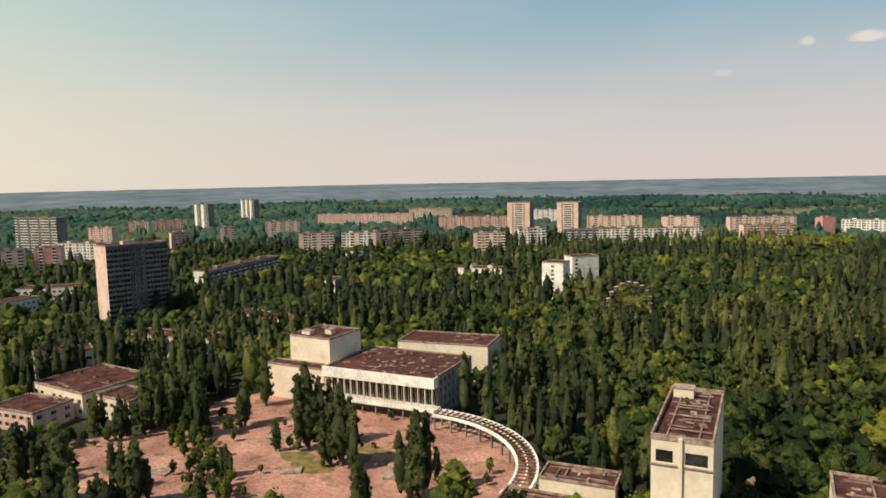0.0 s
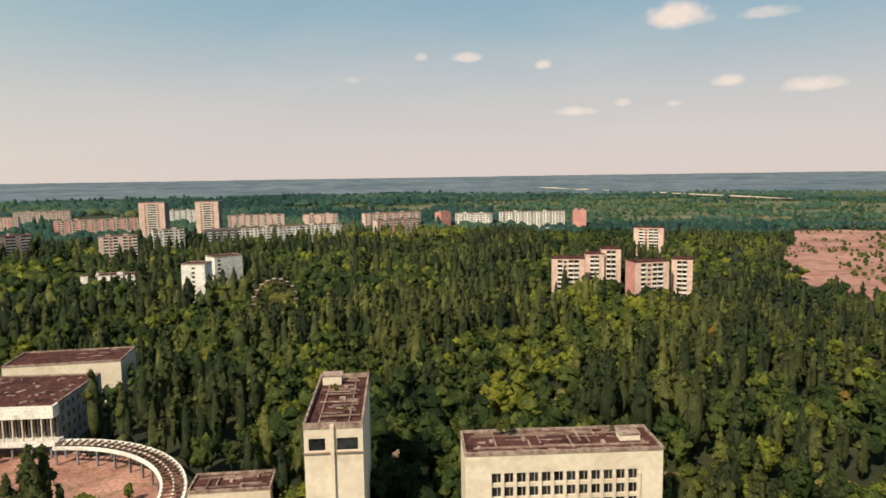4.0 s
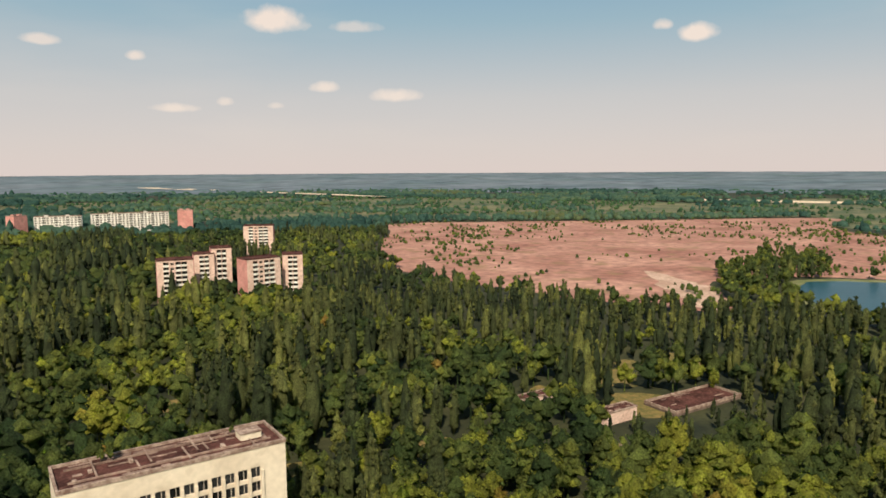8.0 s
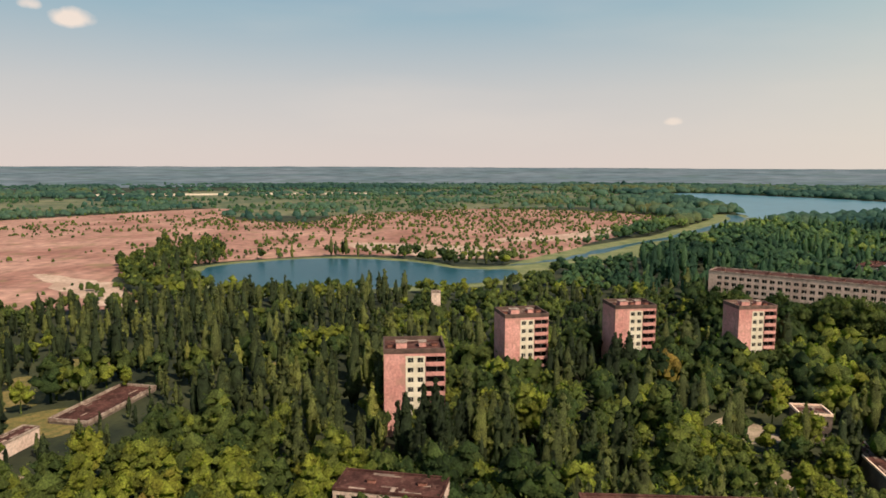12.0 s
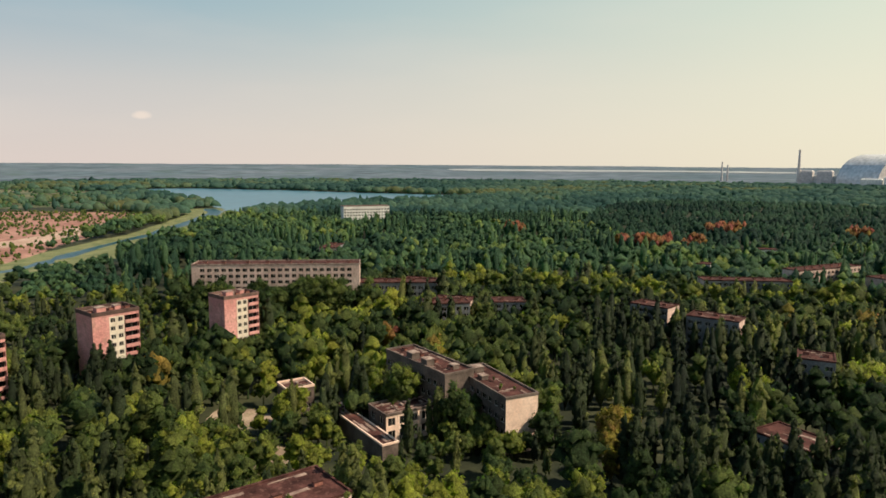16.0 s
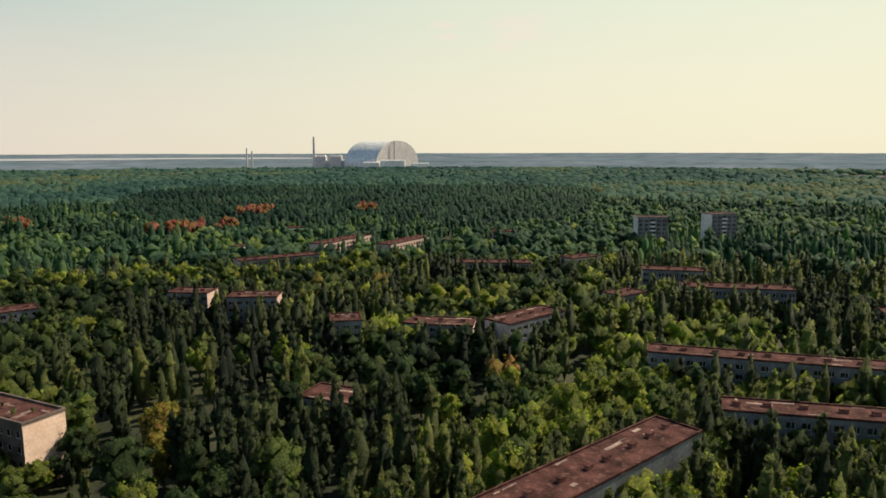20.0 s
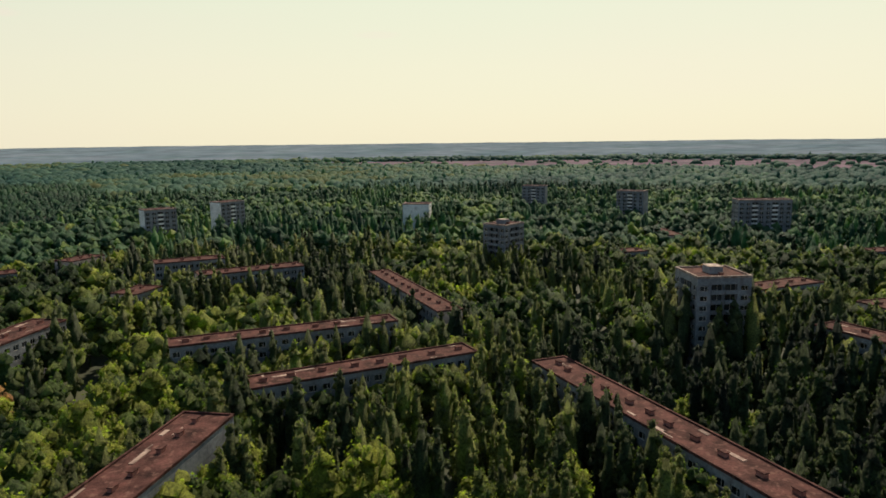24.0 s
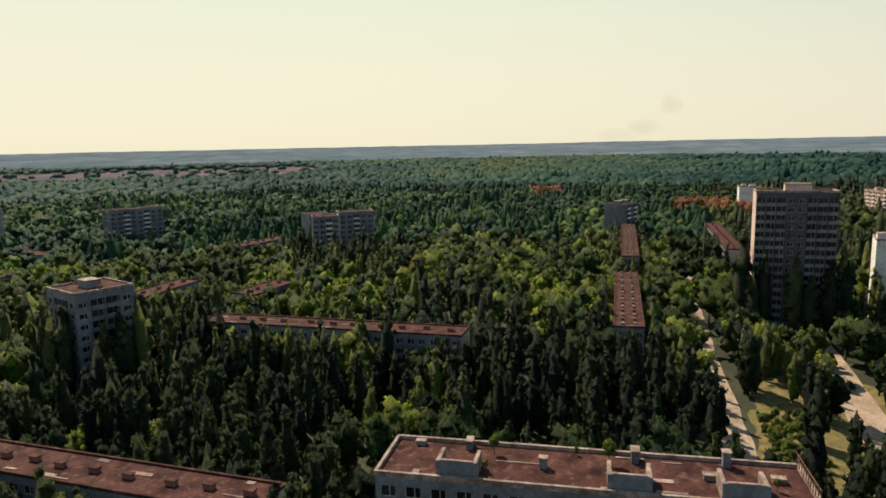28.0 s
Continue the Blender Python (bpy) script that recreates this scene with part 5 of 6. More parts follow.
def colonnade():
    """A curved open canopy: two ring beams on columns with cross slats."""
    thing = tagged(new("curved_colonnade"), "curved open canopy of pale beams with rusty slats on columns", "colonnade")
    thing.matrix_basis = pose(-101, 157, 0)
    a0, a1 = -6, 92

    def beam(r, w, z0, z1):
        s = Shell()
        n = 40
        ring = []
        for i in range(n + 1):
            a = radians(a0 + (a1 - a0) * i / n)
            ring.append([(q * math.cos(a), q * math.sin(a), z) for q, z in ((r - w, z0), (r + w, z0), (r + w, z1), (r - w, z1))])
        for p, q in zip(ring, ring[1:]):
            for e in range(4):
                s.quad(p[e], p[(e + 1) % 4], q[(e + 1) % 4], q[e])
        s.quad(*ring[0])
        s.quad(*ring[-1][::-1])
        return s.mesh("ring_beam", M["white"])
    part("ring_beam", beam(40.4, 0.35, 4.6, 5.5), thing, label="inner pale ring beam")
    part("ring_beam", beam(46.0, 0.35, 4.6, 5.5), thing, label="outer pale ring beam")
    part("ring_beam", beam(43.2, 0.18, 4.9, 5.3), thing, label="thin middle beam")
    for i in range(34):
        a = a0 + 1 + (a1 - a0 - 2) * i / 33
        c, s = math.cos(radians(a)), math.sin(radians(a))
        part("slat", box_mesh(5.2, 0.55, 0.3, "rust"), thing, pose(43.2 * c, 43.2 * s, 5.31, 0, 0, a))
        if i % 3 == 0:
            for r in (40.4, 46.0):
                part("column", box_mesh(0.5, 0.5, 4.598, "grey"), thing, pose(r * c, r * s, 0, 0, 0, a))


colonnade()
# the low block between colonnade and hotel
building("restaurant", "low cream restaurant block with a sunken roof", "restaurant", -52.4, 157.5, 18.6, 9.5, 3, (cols("nnn"), cols("nn"), cols("nnn"), cols("nn")), 9, 2, 3.2, 0.6, "cream", debris=10)
building("shop", "low flat-roofed shop with a red-brown roof", "shop", -60, 147, 33, 9.5, 3, (cols("wwwwwww"), cols("nnn"), cols("nnn"), cols("nnn")), 5.5, 1, 3.6, 0.6, "cream", debris=12)

ruined_roof("restaurant", 18.6, 9.5, 9.0, 6)
ruined_roof("shop", 33, 9.5, 5.5, 8, 3)

# the houses round the square's far side
building("cafe_block", "two-storey pale block with a red-brown roof", "shop", -255, 161, 32, 29, -5, (cols("wwnwwwnw", 3.6), cols("wwwwww"), cols("wwww"), cols("wwww")), 9, 2, 3.8, 0.6, "cream", debris=16, vents=3)
building("cafe_wing", "low pale wing with square windows beside the square", "shop", -220.5, 161.5, 18, 13, -2, (cols("wwwww", 3), cols("www"), cols("www"), cols("www")), 8, 2, 3.4, 0.4, "cream", debris=6)
building("cafe_pavilion", "low front block with a flat roof and dark square windows", "shop", -247, 139.5, 22, 16, 4, (cols("wwwwww", 3), cols("www"), cols("www"), cols("www")), 7, 2, 3.0, 0.4, "pale_pink", debris=8)
building("market_hall", "long low hall among trees with a pale wall", "hall", -288, 231, 49, 14, 7, (cols("w" * 12), cols("n"), cols("w" * 12), cols("n")), 10, 2, 4, 0.6, "cream", debris=10)
building("low_hall", "low pale hall in the trees", "hall", -289, 184, 23, 12, 60, (cols("w" * 6), cols("n"), cols("n"), cols("n")), 10, 2, 4, 0.6, "white", debris=4)
building("low_hall", "low pale hall in the trees", "hall", -278, 294, 50, 12, -11, (cols("n" + "w" * 10), cols("n"), cols("n"), cols("n")), 10, 2, 4, 0.6, "cream", debris=4)
building("slab_block", "long block with a white gable and balcony rows", "apartment block", -382, 365, 12.5, 100, 10, (cols("n"), cols("wb" * 14), cols("n"), cols("w" * 28)), 20, 6, 3, 0.6, "white", end_mat="grey", joined=True, vents=0, houses=((6, 20, 4, 4, 1.6), (6, 50, 4, 4, 1.6), (6, 80, 4, 4, 1.6)))
building("plain_white_house", "small white gable between the trees", "house", -288, 391, 10, 20, 15, (cols("n"), cols("n"), cols("n"), cols("n")), 14, 4, 3, 0.6, "white", end_mat="grey")

building("market_hall", "low white hall with a flat roof among trees", "hall", -447, 262, 34, 16, 98, (cols("w" * 9), cols("nnn"), cols("n"), cols("nnn")), 9, 2, 3.8, 0.6, "white", debris=8)
building("market_hall", "low white hall with a flat roof among trees", "hall", -502, 310, 40, 16, 36, (cols("w" * 10), cols("nnn"), cols("n"), cols("nnn")), 9, 2, 3.8, 0.6, "white", debris=8)

# the pink towers by the lake
TOWER = ([("n", 3.2), ("n", 3.2), ("W", 2.9), ("W", 2.9), ("b", 6.0)], cols("nnnnn"), cols("nnnn"), cols("nnnnn"))
for i, (x, y, a) in enumerate(((187.5, 55, -77), (236.5, 24.3, -70), (257.8, -14.3, -74), (264, -58.5, -75))):
    building("pink_apartment_tower", "tall pink panel tower with white balconies and a dark roof rim", "apartment block", x, y, (17, 15.5, 15.5, 14.5)[i], (14, 13, 12.5, 11)[i], a, TOWER, 24, 8, 2.8, 0.6, "pink", second="cream", end_mat="pink", balcony_mat="pink",
             group="pink towers", vents=4, rim=1.1, houses=((5, 6, 3, 3, 1.6), (11, 7, 2, 2.5, 1.3)), debris=14, rim_mat="cinder", skirt=8, clear=0.4)
building("pump_tower", "small pale tower at the lake's edge", "tower", 328, 64, 4.3, 4, -81, (cols("n"), cols("n"), cols("n"), cols("n")), 14.5, 4, 3.4, 0.6, "pale_pink", skirt=12)
# long and low blocks beyond them
building("long_apartment_block", "long nine-storey pale block with many small windows", "apartment block", 335, -64, 76, 13, -118, (cols("n" + "w" * 22 + "n"), cols("nnn"), cols("nnnn"), cols("nnn")), 27, 9, 2.8, 0.6, "pale_pink", vents=8, joined=True, skirt=15, clear=0.62)
building("far_white_block", "white factory block far off in the woods", "factory", 702, -313, 52, 14, -102, (cols("w" * 16), cols("nnn"), cols("w" * 16), cols("nnn")), 25, 7, 3.2, 0.6, "white", joined=True)
# the school
# end wall colour brightened for sun, long walls darkened for shade
building("school_wing", "school wing with a peach end wall and a broken roof", "school", 145, -95, 9.8, 29, -97, (cols("n"), cols("w" * 9), cols("n"), cols("w" * 9)), 15, 4, 3.4, 0.6, "peach", win_w=0.78, end_mat="stained_shaded", vents=0, skirt=9, debris=14, houses=((5, 24, 3, 3, 1.4), (3, 17, 2, 2.4, 1.1)), rim_mat="stained_shaded", clear=0.42)
building("school_wing", "grey school wing with a broken roof edge", "school", 195, -88, 31, 10, 182, (cols("w" * 10), cols("n"), cols("w" * 10), cols("n")), 17, 4, 3.8, 0.6, "stained_shaded", win_w=0.78, end_mat="stained_shaded", skirt=9, vents=4, debris=22, houses=((12, 2, 3, 2.6, 1.9), (20, 1.8, 3, 2.6, 1.9), (27, 6, 2, 2, 1.2)), rim_mat="stained_shaded", clear=0.68)
building("school_hall", "low school hall with large square windows and a ruined roof", "school", 167, -72.5, 17.5, 10, -90, (cols("wwwww", 3.6), cols("ww"), cols("www"), cols("ww")), 8, 2, 3.5, 0.6, "peach", win_w=0.8, win_h=2.2, end_mat="stained_shaded", debris=12, clear=0.45, rim_mat="stained_shaded")
ruined_roof("school_hall", 17.5, 10, 8.0, 9, 2.0)
building("school_passage", "long low passage with a ruined roof", "school", 192, -66, 35, 4.5, 180, (cols("n" * 9), cols("n"), cols("n" * 9), cols("n")), 5, 1, 3.6, 0.6, "stained_shaded", debris=16, clear=0.5, rim_mat="peach", rim=0.3)
building("school_annex", "small ruined annex of the school", "school", 200.5, -58, 8.5, 8, -90, (cols("ww"), cols("n"), cols("n"), cols("n")), 8, 2, 3.3, 0.6, "stained_shaded", debris=4, clear=0.5, rim_mat="peach")
ruined_roof("school_annex", 8.5, 8, 8.0, 11, 2.0)
# roofless pool and sheds in the park
building("low_shed", "long low shed with a pale roof in the park", "shed", 140, 172.5, 21, 4.5, 0, (cols("n"), cols("n"), cols("n"), cols("n")), 4, 1, 3, 0.3, "pale_pink", debris=8, rim=0.3, clear=1.3)
building("low_shed", "low shed with a sunken roof in the park", "shed", 158, 148, 13, 5, -2, (cols("n"), cols("n"), cols("n"), cols("n")), 4, 1, 3, 0.3, "pale_pink", debris=6, rim=0.3, clear=1.3)
building("roofless_hall", "low walls round a sunken dark yard", "ruin", 182, 141, 33, 13, -3, (cols("n"), cols("n"), cols("n"), cols("n")), 1.0, 1, 0.6, 0.2, "stained_shaded", debris=14, rim=0.8, clear=3.0)

def five(x0, y0, x1, y1, label="five-storey panel block with a rust-red roof and brick vents", n=None, deep=11.0, h=16, mat="grey", joined=False, vents=None, end="pale_pink", name="apartment_block", storeys=5, clear=None):
    L, a = seg(x0, y0, x1, y1)
    n = n or max(3, round(L / 3.2))
    building(name, label, "apartment block", x0, y0, L, deep, a, (cols("w" * n), cols("n"), cols("n" * 6), cols("n")), h, storeys, (h - 1.6) / storeys, 0.6, mat, end_mat=end, rim_mat="roofing", debris=0 if joined else 9,
             vents=vents if vents is not None else max(2, round(L / 7)), joined=joined, rim=0.35, group="low panel blocks", skirt=True, balcony_mat="grey", clear=clear)


five(313, -123, 287, -166, h=17, joined=True, clear=1.0)
five(266, -150, 253, -161, h=14)
five(247, -170, 240, -182, clear=1.0, h=14)
five(208, -212, 192, -216, clear=1.0)
five(180, -212, 162, -219, clear=1.0)
five(124, -191, 115, -196, clear=1.0)
five(107, -212, 81, -210, h=12, storeys=4)
five(231, -293, 204, -328, h=15, joined=True)
five(218, -359, 211, -411, joined=True, mat="pale_pink", clear=1.0)
five(179, -370, 170, -419, joined=True, mat="pale_pink", clear=1.0)
five(95, -205, 80, -208, h=14)
five(67, -206, 53.5, -232, clear=1.0)
five(32, -328, 2, -331, joined=True)
five(14, -290, -29, -296, joined=True)
five(23.3, -188.8, -40, -191.5, n=20, deep=8.5, clear=1.05)
five(6.5, -148.5, -50, -154.5, n=18, deep=8.5)
five(308, -158, 293, -169, joined=True)
five(251, -137, 243, -154, joined=True, clear=1.0)
five(108, -143, 92, -142, h=9, storeys=3, vents=0, clear=1.6)
five(115.5, 4, 119.4, -39.5, deep=13.2, mat="pale_pink")
five(133, 53, 132, 31, h=11.5, storeys=4, deep=9, mat="pale_pink", vents=2)
five(447, -186, 470, -204, h=15, joined=True)
five(-51.5, -272, -54.5, -197, n=22, joined=True, deep=8.5)
five(-59.0, -142.5, -62.3, -61.2, n=25, deep=9)
five(-147.6, -141, -154.6, -62.5, n=25, deep=9.5)
five(-175.5, -26, -176.4, -18, deep=81, n=3, vents=0)
five(-292.3, -36.8, -293.1, -29.4, deep=146, n=3, vents=0, joined=True)
five(-424.5, -3.3, -321.8, 5.9, deep=8, joined=True)
ROWS = [o for o in scene.objects if o.name.startswith("apartment_block") and o.parent is None][-3:-1]
for row, (w, dpt) in zip(ROWS, ((8.05, 81), (7.4, 146))):
    top = next(c for c in row.children if c.name.startswith("roof") and "rim" not in c.name)
    for k in range(round(dpt / 5)):
        for side in (0.3, 0.7):
            part("vent", box_mesh(0.8, 1.2, 0.7, "coping" if (k + side) % 2 < 1 else "cinder"), top, pose(w * side, (k + 0.5) * 5, 16.002))
# the near end of roof that shows at the foot of the tower row
five(19.6, -140.3, 51, -86, n=18, deep=10.5)

LOW = "low flat-roofed block sunk among the trees"
five(-174, -192, -212, -194, LOW, h=13, storeys=4, joined=True)
five(-198, -158, -224, -157, LOW, h=12, storeys=4, joined=True)
five(-295, -236, -335, -231, LOW, h=13, storeys=4, joined=True)
five(-185, -285, -198, -284, LOW, h=13, storeys=4, joined=True)
five(125, -330, 88, -341, LOW, h=14, joined=True)
five(141, -463, 124, -469, LOW, h=15, joined=True, mat="pale_pink")
five(70, -363, 57, -378, LOW, h=14, joined=True, mat="pale_pink")
five(37, -277, 28, -290, LOW, h=13, storeys=4, joined=True)
five(288, -362, 280, -367, "small pale house in the woods", h=11, storeys=3, joined=True, mat="white", end="white", vents=0)
five(305, -460, 296, -468, "small pale house in the woods", h=12, storeys=3, joined=True, mat="white", end="white", vents=0)
five(-453, -340, -462, -327, "white shed with a bright roof in the woods", h=8, storeys=2, joined=True, mat="white", end="white", vents=0)
five(-276, -352, -286, -388, "low sandy-coloured hall in the woods", h=8, storeys=2, joined=True, mat="pale_pink", vents=0)

# grey towers
GREY = (cols("wbbw", 3.8), cols("wbbw", 3.8), cols("wwww"), cols("wwww"))
building("grey_apartment_tower", "nine-storey grey tower with stacked balconies", "apartment block", -124, -172, 16.3, 16, 73, (GREY[0], GREY[1], GREY[2], GREY[3]), 29, 9, 2.95, 0.6, "grey", group="grey towers", vents=3, houses=((8, 8, 5, 4, 2),), balcony_mat="grey", skirt=23)
building("grey_apartment_tower", "nine-storey grey tower with stacked balconies", "apartment block", -119, -309, 13, 16, 118, (GREY[0], GREY[1], GREY[2], GREY[3]), 28, 9, 2.9, 0.6, "grey", group="grey towers", vents=2, houses=((6, 8, 5, 4, 2),), balcony_mat="grey", skirt=18)
building("white_gable_block", "block with a plain white gable wall above the trees", "apartment block", -134, -494, 20, 14, 153, (cols("n"), cols("www"), cols("www"), cols("www")), 22, 7, 2.9, 0.6, "white", joined=True)
building("grey_apartment_block", "grey nine-storey block in the woods", "apartment block", -310, -201, 14.2, 12, 123, (cols("wwbw"), cols("www"), cols("www"), cols("www")), 28, 9, 2.9, 0.6, "grey", joined=True)
building("grey_apartment_block", "grey nine-storey block in the woods", "apartment block", -334, -198, 20, 12, 128, (cols("wwbww"), cols("www"), cols("www"), cols("www")), 28, 9, 2.9, 0.6, "grey", joined=True)
building("grey_apartment_block", "grey nine-storey block in the woods", "apartment block", -320, -354, 34, 12, 156, (cols("wwbwwbww"), cols("www"), cols("www"), cols("www")), 28, 9, 2.9, 0.6, "grey", joined=True)
building("grey_apartment_block", "grey nine-storey block far off in the woods", "apartment block", -309, -475, 22, 12, 126, (cols("wwbww"), cols("n"), cols("www"), cols("n")), 27, 9, 2.8, 0.6, "grey", joined=True)
building("grey_apartment_block", "grey nine-storey block far off in the woods", "apartment block", -270, -566, 21, 12, 141, (cols("wwbww"), cols("n"), cols("www"), cols("n")), 27, 9, 2.8, 0.6, "grey", joined=True)
building("grey_apartment_block", "grey block with a pale end wall in the woods", "apartment block", -372, -241, 14, 12, 148, (cols("wbw"), cols("n"), cols("www"), cols("n")), 22, 7, 2.8, 0.6, "grey", end_mat="concrete", joined=True)
building("grey_apartment_block", "grey nine-storey block in the woods", "apartment block", 43, -474, 20, 12, 198, (cols("wwbww"), cols("n"), cols("www"), cols("n")), 27, 9, 2.8, 0.6, "grey", end_mat="white", joined=True)
building("grey_apartment_block", "grey nine-storey block in the woods", "apartment block", -5, -512, 21, 12, 215, (cols("wwbww"), cols("n"), cols("www"), cols("n")), 27, 9, 2.8, 0.6, "grey", end_mat="white", joined=True)


def corner_roof():
    """Open stair heads of three low walls, vents and a red railing on the roof of the corner block."""
    block = next(o for o in scene.objects if o.name == "corner_apartment_block")
    top = next(c for c in block.children if c.name.startswith("roof") and "rim" not in c.name)
    z = 26.304
    for u in (10.0, 30.2, 42.6):
        part("stair_head_wall", box_mesh(5.0, 0.35, 2.1, "grey"), top, pose(u, 0.82, z))
        part("stair_head_wall", box_mesh(0.5, 3.6, 2.0, "coping"), top, pose(u - 2.25, 2.82, z))
        part("stair_head_wall", box_mesh(0.5, 3.6, 2.0, "coping"), top, pose(u + 2.25, 2.82, z))
        part("stair_head_cap", box_mesh(4.0, 0.4, 0.15, "coping"), top, pose(u, 0.82, z + 2.102))
    for u, v, w, d, h in ((20.1, 5.2, 0.9, 0.9, 1.3), (39.6, 5.6, 1.5, 0.8, 0.6), (3.6, 9.2, 1.2, 0.7, 0.5), (10.2, 9.3, 0.8, 1.5, 1.1), (31.2, 9.0, 0.9, 1.6, 1.5), (42.0, 9.4, 0.9, 1.0, 1.9), (47.2, 6.2, 1.4, 0.8, 0.5)):
        shaft = part("vent", box_mesh(w, d, h, "brick_red" if u > 45 else "grey"), top, pose(u, v, z))
        part("vent_cap", box_mesh(w + 0.25, d + 0.25, 0.16, "coping"), shaft, pose(0, 0, h + 0.002))
    rail = part("railing", box_mesh(0.1, 9.2, 0.1, "rust"), block, pose(50.1, 5.3, 28.3), "rusty red railing")
    part("rail_bar", box_mesh(0.07, 9.2, 0.07, "rust"), rail, pose(0, 0, -0.6))
    for k in range(11):
        part("rail_post", box_mesh(0.09, 0.09, 1.7, "rust"), rail, pose(0, -4.5 + 0.9 * k, -1.5))
    c, s = math.cos(radians(98.3)), math.sin(radians(98.3))
    for u, v, h in ((13.6, 8.0, 2.6), (13.2, 3.0, 1.6), (28.0, 7.4, 3.4), (24.0, 9.4, 1.2), (46.5, 4.0, 1.6)):
        single_tree("sapling", "small sapling rooted in the roof of the corner block", "broad", 1, -60.3 + u * c - v * s, -40.9 + u * s + v * c, h, 0.7, z=z, wide=0.9)


# sixteen-storey towers
SIX = (cols("bbbwwbbb"), cols("nnn"), cols("nnnn"), cols("nnn"))
building("sixteen_storey_tower", "sixteen-storey tower with shade-toned balcony rows and a pale end wall", "apartment block", -239.5, 12, 24.5, 11, 92, SIX, 48, 16, 2.85, 0.6, "shaded_panel", end_mat="pale_pink", houses=((13, 6, 8, 4, 2.4),), balcony_mat="grey", skirt=26)
building("sixteen_storey_tower", "sixteen-storey tower with shade-toned balcony rows and a pale end wall", "apartment block", -340, 262, 36, 15, 75, SIX, 49, 16, 2.9, 0.6, "shaded_panel", end_mat="pale_pink", houses=((16, 7, 8, 4, 2),), balcony_mat="grey")
# the nine-storey block below the camera at the end
building("corner_apartment_block", "nine-storey block with a wide red-brown roof and pale stair heads", "apartment block", -60.3, -40.9, 50.5, 10.6, 98.3, (cols("w" * 16), cols("nnn"), cols("n" * 8), cols("nnn")), 26.3, 9, 2.75, 0.6, "grey", rim=0.5, debris=8)
corner_roof()

# towards the north: the white pair, the pink cluster, the twin towers
building("white_block", "white nine-storey block end with few windows", "apartment block", -141, 433, 14.5, 14, -2, (cols("nwn", 3, {"n": 5}), cols("n"), cols("www"), cols("n")), 27, 9, 2.8, 0.6, "white")
building("white_block", "white nine-storey block end with few windows", "apartment block", -130, 467, 20, 14, 40, (cols("wnn"), cols("n"), cols("www"), cols("n")), 27, 9, 2.8, 0.6, "white")
for x, y, L, a, h in ((88, 425, 20, -10, 27), (114, 444, 12, -10, 27), (125, 445, 12.2, -11, 30), (132, 399, 21.6, 8, 27), (158, 410, 12, -20, 27), (211, 641, 27, -27, 27)):
    building("pink_apartment_block", "pink nine-storey block with pale balconies among trees", "apartment block", x, y, L, 13, a, (cols("NbwbbN" if L > 15 else "NbbN"), cols("nnn"), cols("n"), cols("nnn")), h, 9, (h - 1.5) / 9, 0.6, "pale_pink", second="pale_pink", end_mat="pink", group="pink cluster", rim_mat="roofing")


def town(x0, y0, x1, y1, h, pattern, mat="pale_pink", label="pink nine-storey panel block in the far rows", name="town_block", second="pink", deep=13):
    """A block of the far rows of the town."""
    L, a = seg(x0, y0, x1, y1)
    st = max(2, round((h - 1) / 3.0))
    k = max(1, round(L / (4.2 * len(pattern))))
    if second == "pink" and int(abs(x0)) % 2:
        second = "pale_pink"
    building(name, label, "apartment block", x0, y0, L, deep, a, (cols(pattern * k, 4.2), cols("n"), cols("n"), cols("n")), h, st, (h - 1.2) / st, 0.6, mat, second=second, end_mat=mat, joined=True, group="far rows of the town",
             houses=((L * 0.25, 6, 4, 4, 1.8), (L * 0.7, 6, 4, 4, 1.8)))


town(-777, 485, -715, 492, 49, "bwbb", "grey", "sixteen-storey dark tower with balcony rows", second="grey")
town(-879, 850, -848, 849, 49, "Nbw", "grey", "sixteen-storey tower with a white end", second="white")
town(-978, 1069, -940, 1064, 49, "Nbw", "grey", "sixteen-storey tower with a white end", second="white")
town(-834, 618, -797, 625, 27, "Nbw")
town(-886, 725, -864, 742, 27, "Nbw", "white")
town(-882, 766, -845, 799, 27, "wbN")
town(-618, 401, -601, 416, 27, "NbN")
town(-649, 443, -596, 450, 27, "bw", "white", "long white panel block")
town(-623, 374, -612, 387, 27, "Nb")
town(-661, 770, -623, 800, 27, "wNb")
town(-469, 599, -438, 621, 27, "Nbwb")
town(-425, 616, -391, 631, 27, "bwbN", "white")
town(-403, 652, -367, 692, 27, "Nbb", "pink")
town(-706, 955, -632, 977, 27, "Nwbw", "pale_pink")
town(-632, 977, -548, 1001, 27, "wNbw", "pale_pink")
town(-639, 1154, -559, 1177, 27, "wb", "pale_pink")
town(-450, 901, -355, 938, 27, "Nwb", "pale_pink")
town(-283, 645, -253, 658, 27, "Nbwb", "pale_pink")
town(-258, 712, -231, 725, 27, "bwb", "white")
town(-387, 1118, -339, 1139, 27, "nw", "white", "white panel block between the twin towers")
town(-216, 743, -181, 758, 24, "wb", "grey", "grey panel block with balconies")
town(-243, 949, -172, 969, 27, "wNbN", "pale_pink")
town(-181, 758, -77, 802, 24, "wbwwb", "white", "long pale panel block with balcony stacks")
town(-143, 945, -96, 950, 27, "NNwb", "pale_pink")
town(-59, 941, 17, 973, 27, "wNb", "pale_pink")
town(-38, 844, 15, 871, 24, "bNbb", "pale_pink")
town(44, 941, 58, 951, 27, "N", "pink", "plain pink gable in the woods")
town(65, 962, 115, 952, 24, "wwb", "white", "pale panel block in the far row")
town(129, 976, 221, 971, 24, "wbw", "white", "pale panel block in the far row")
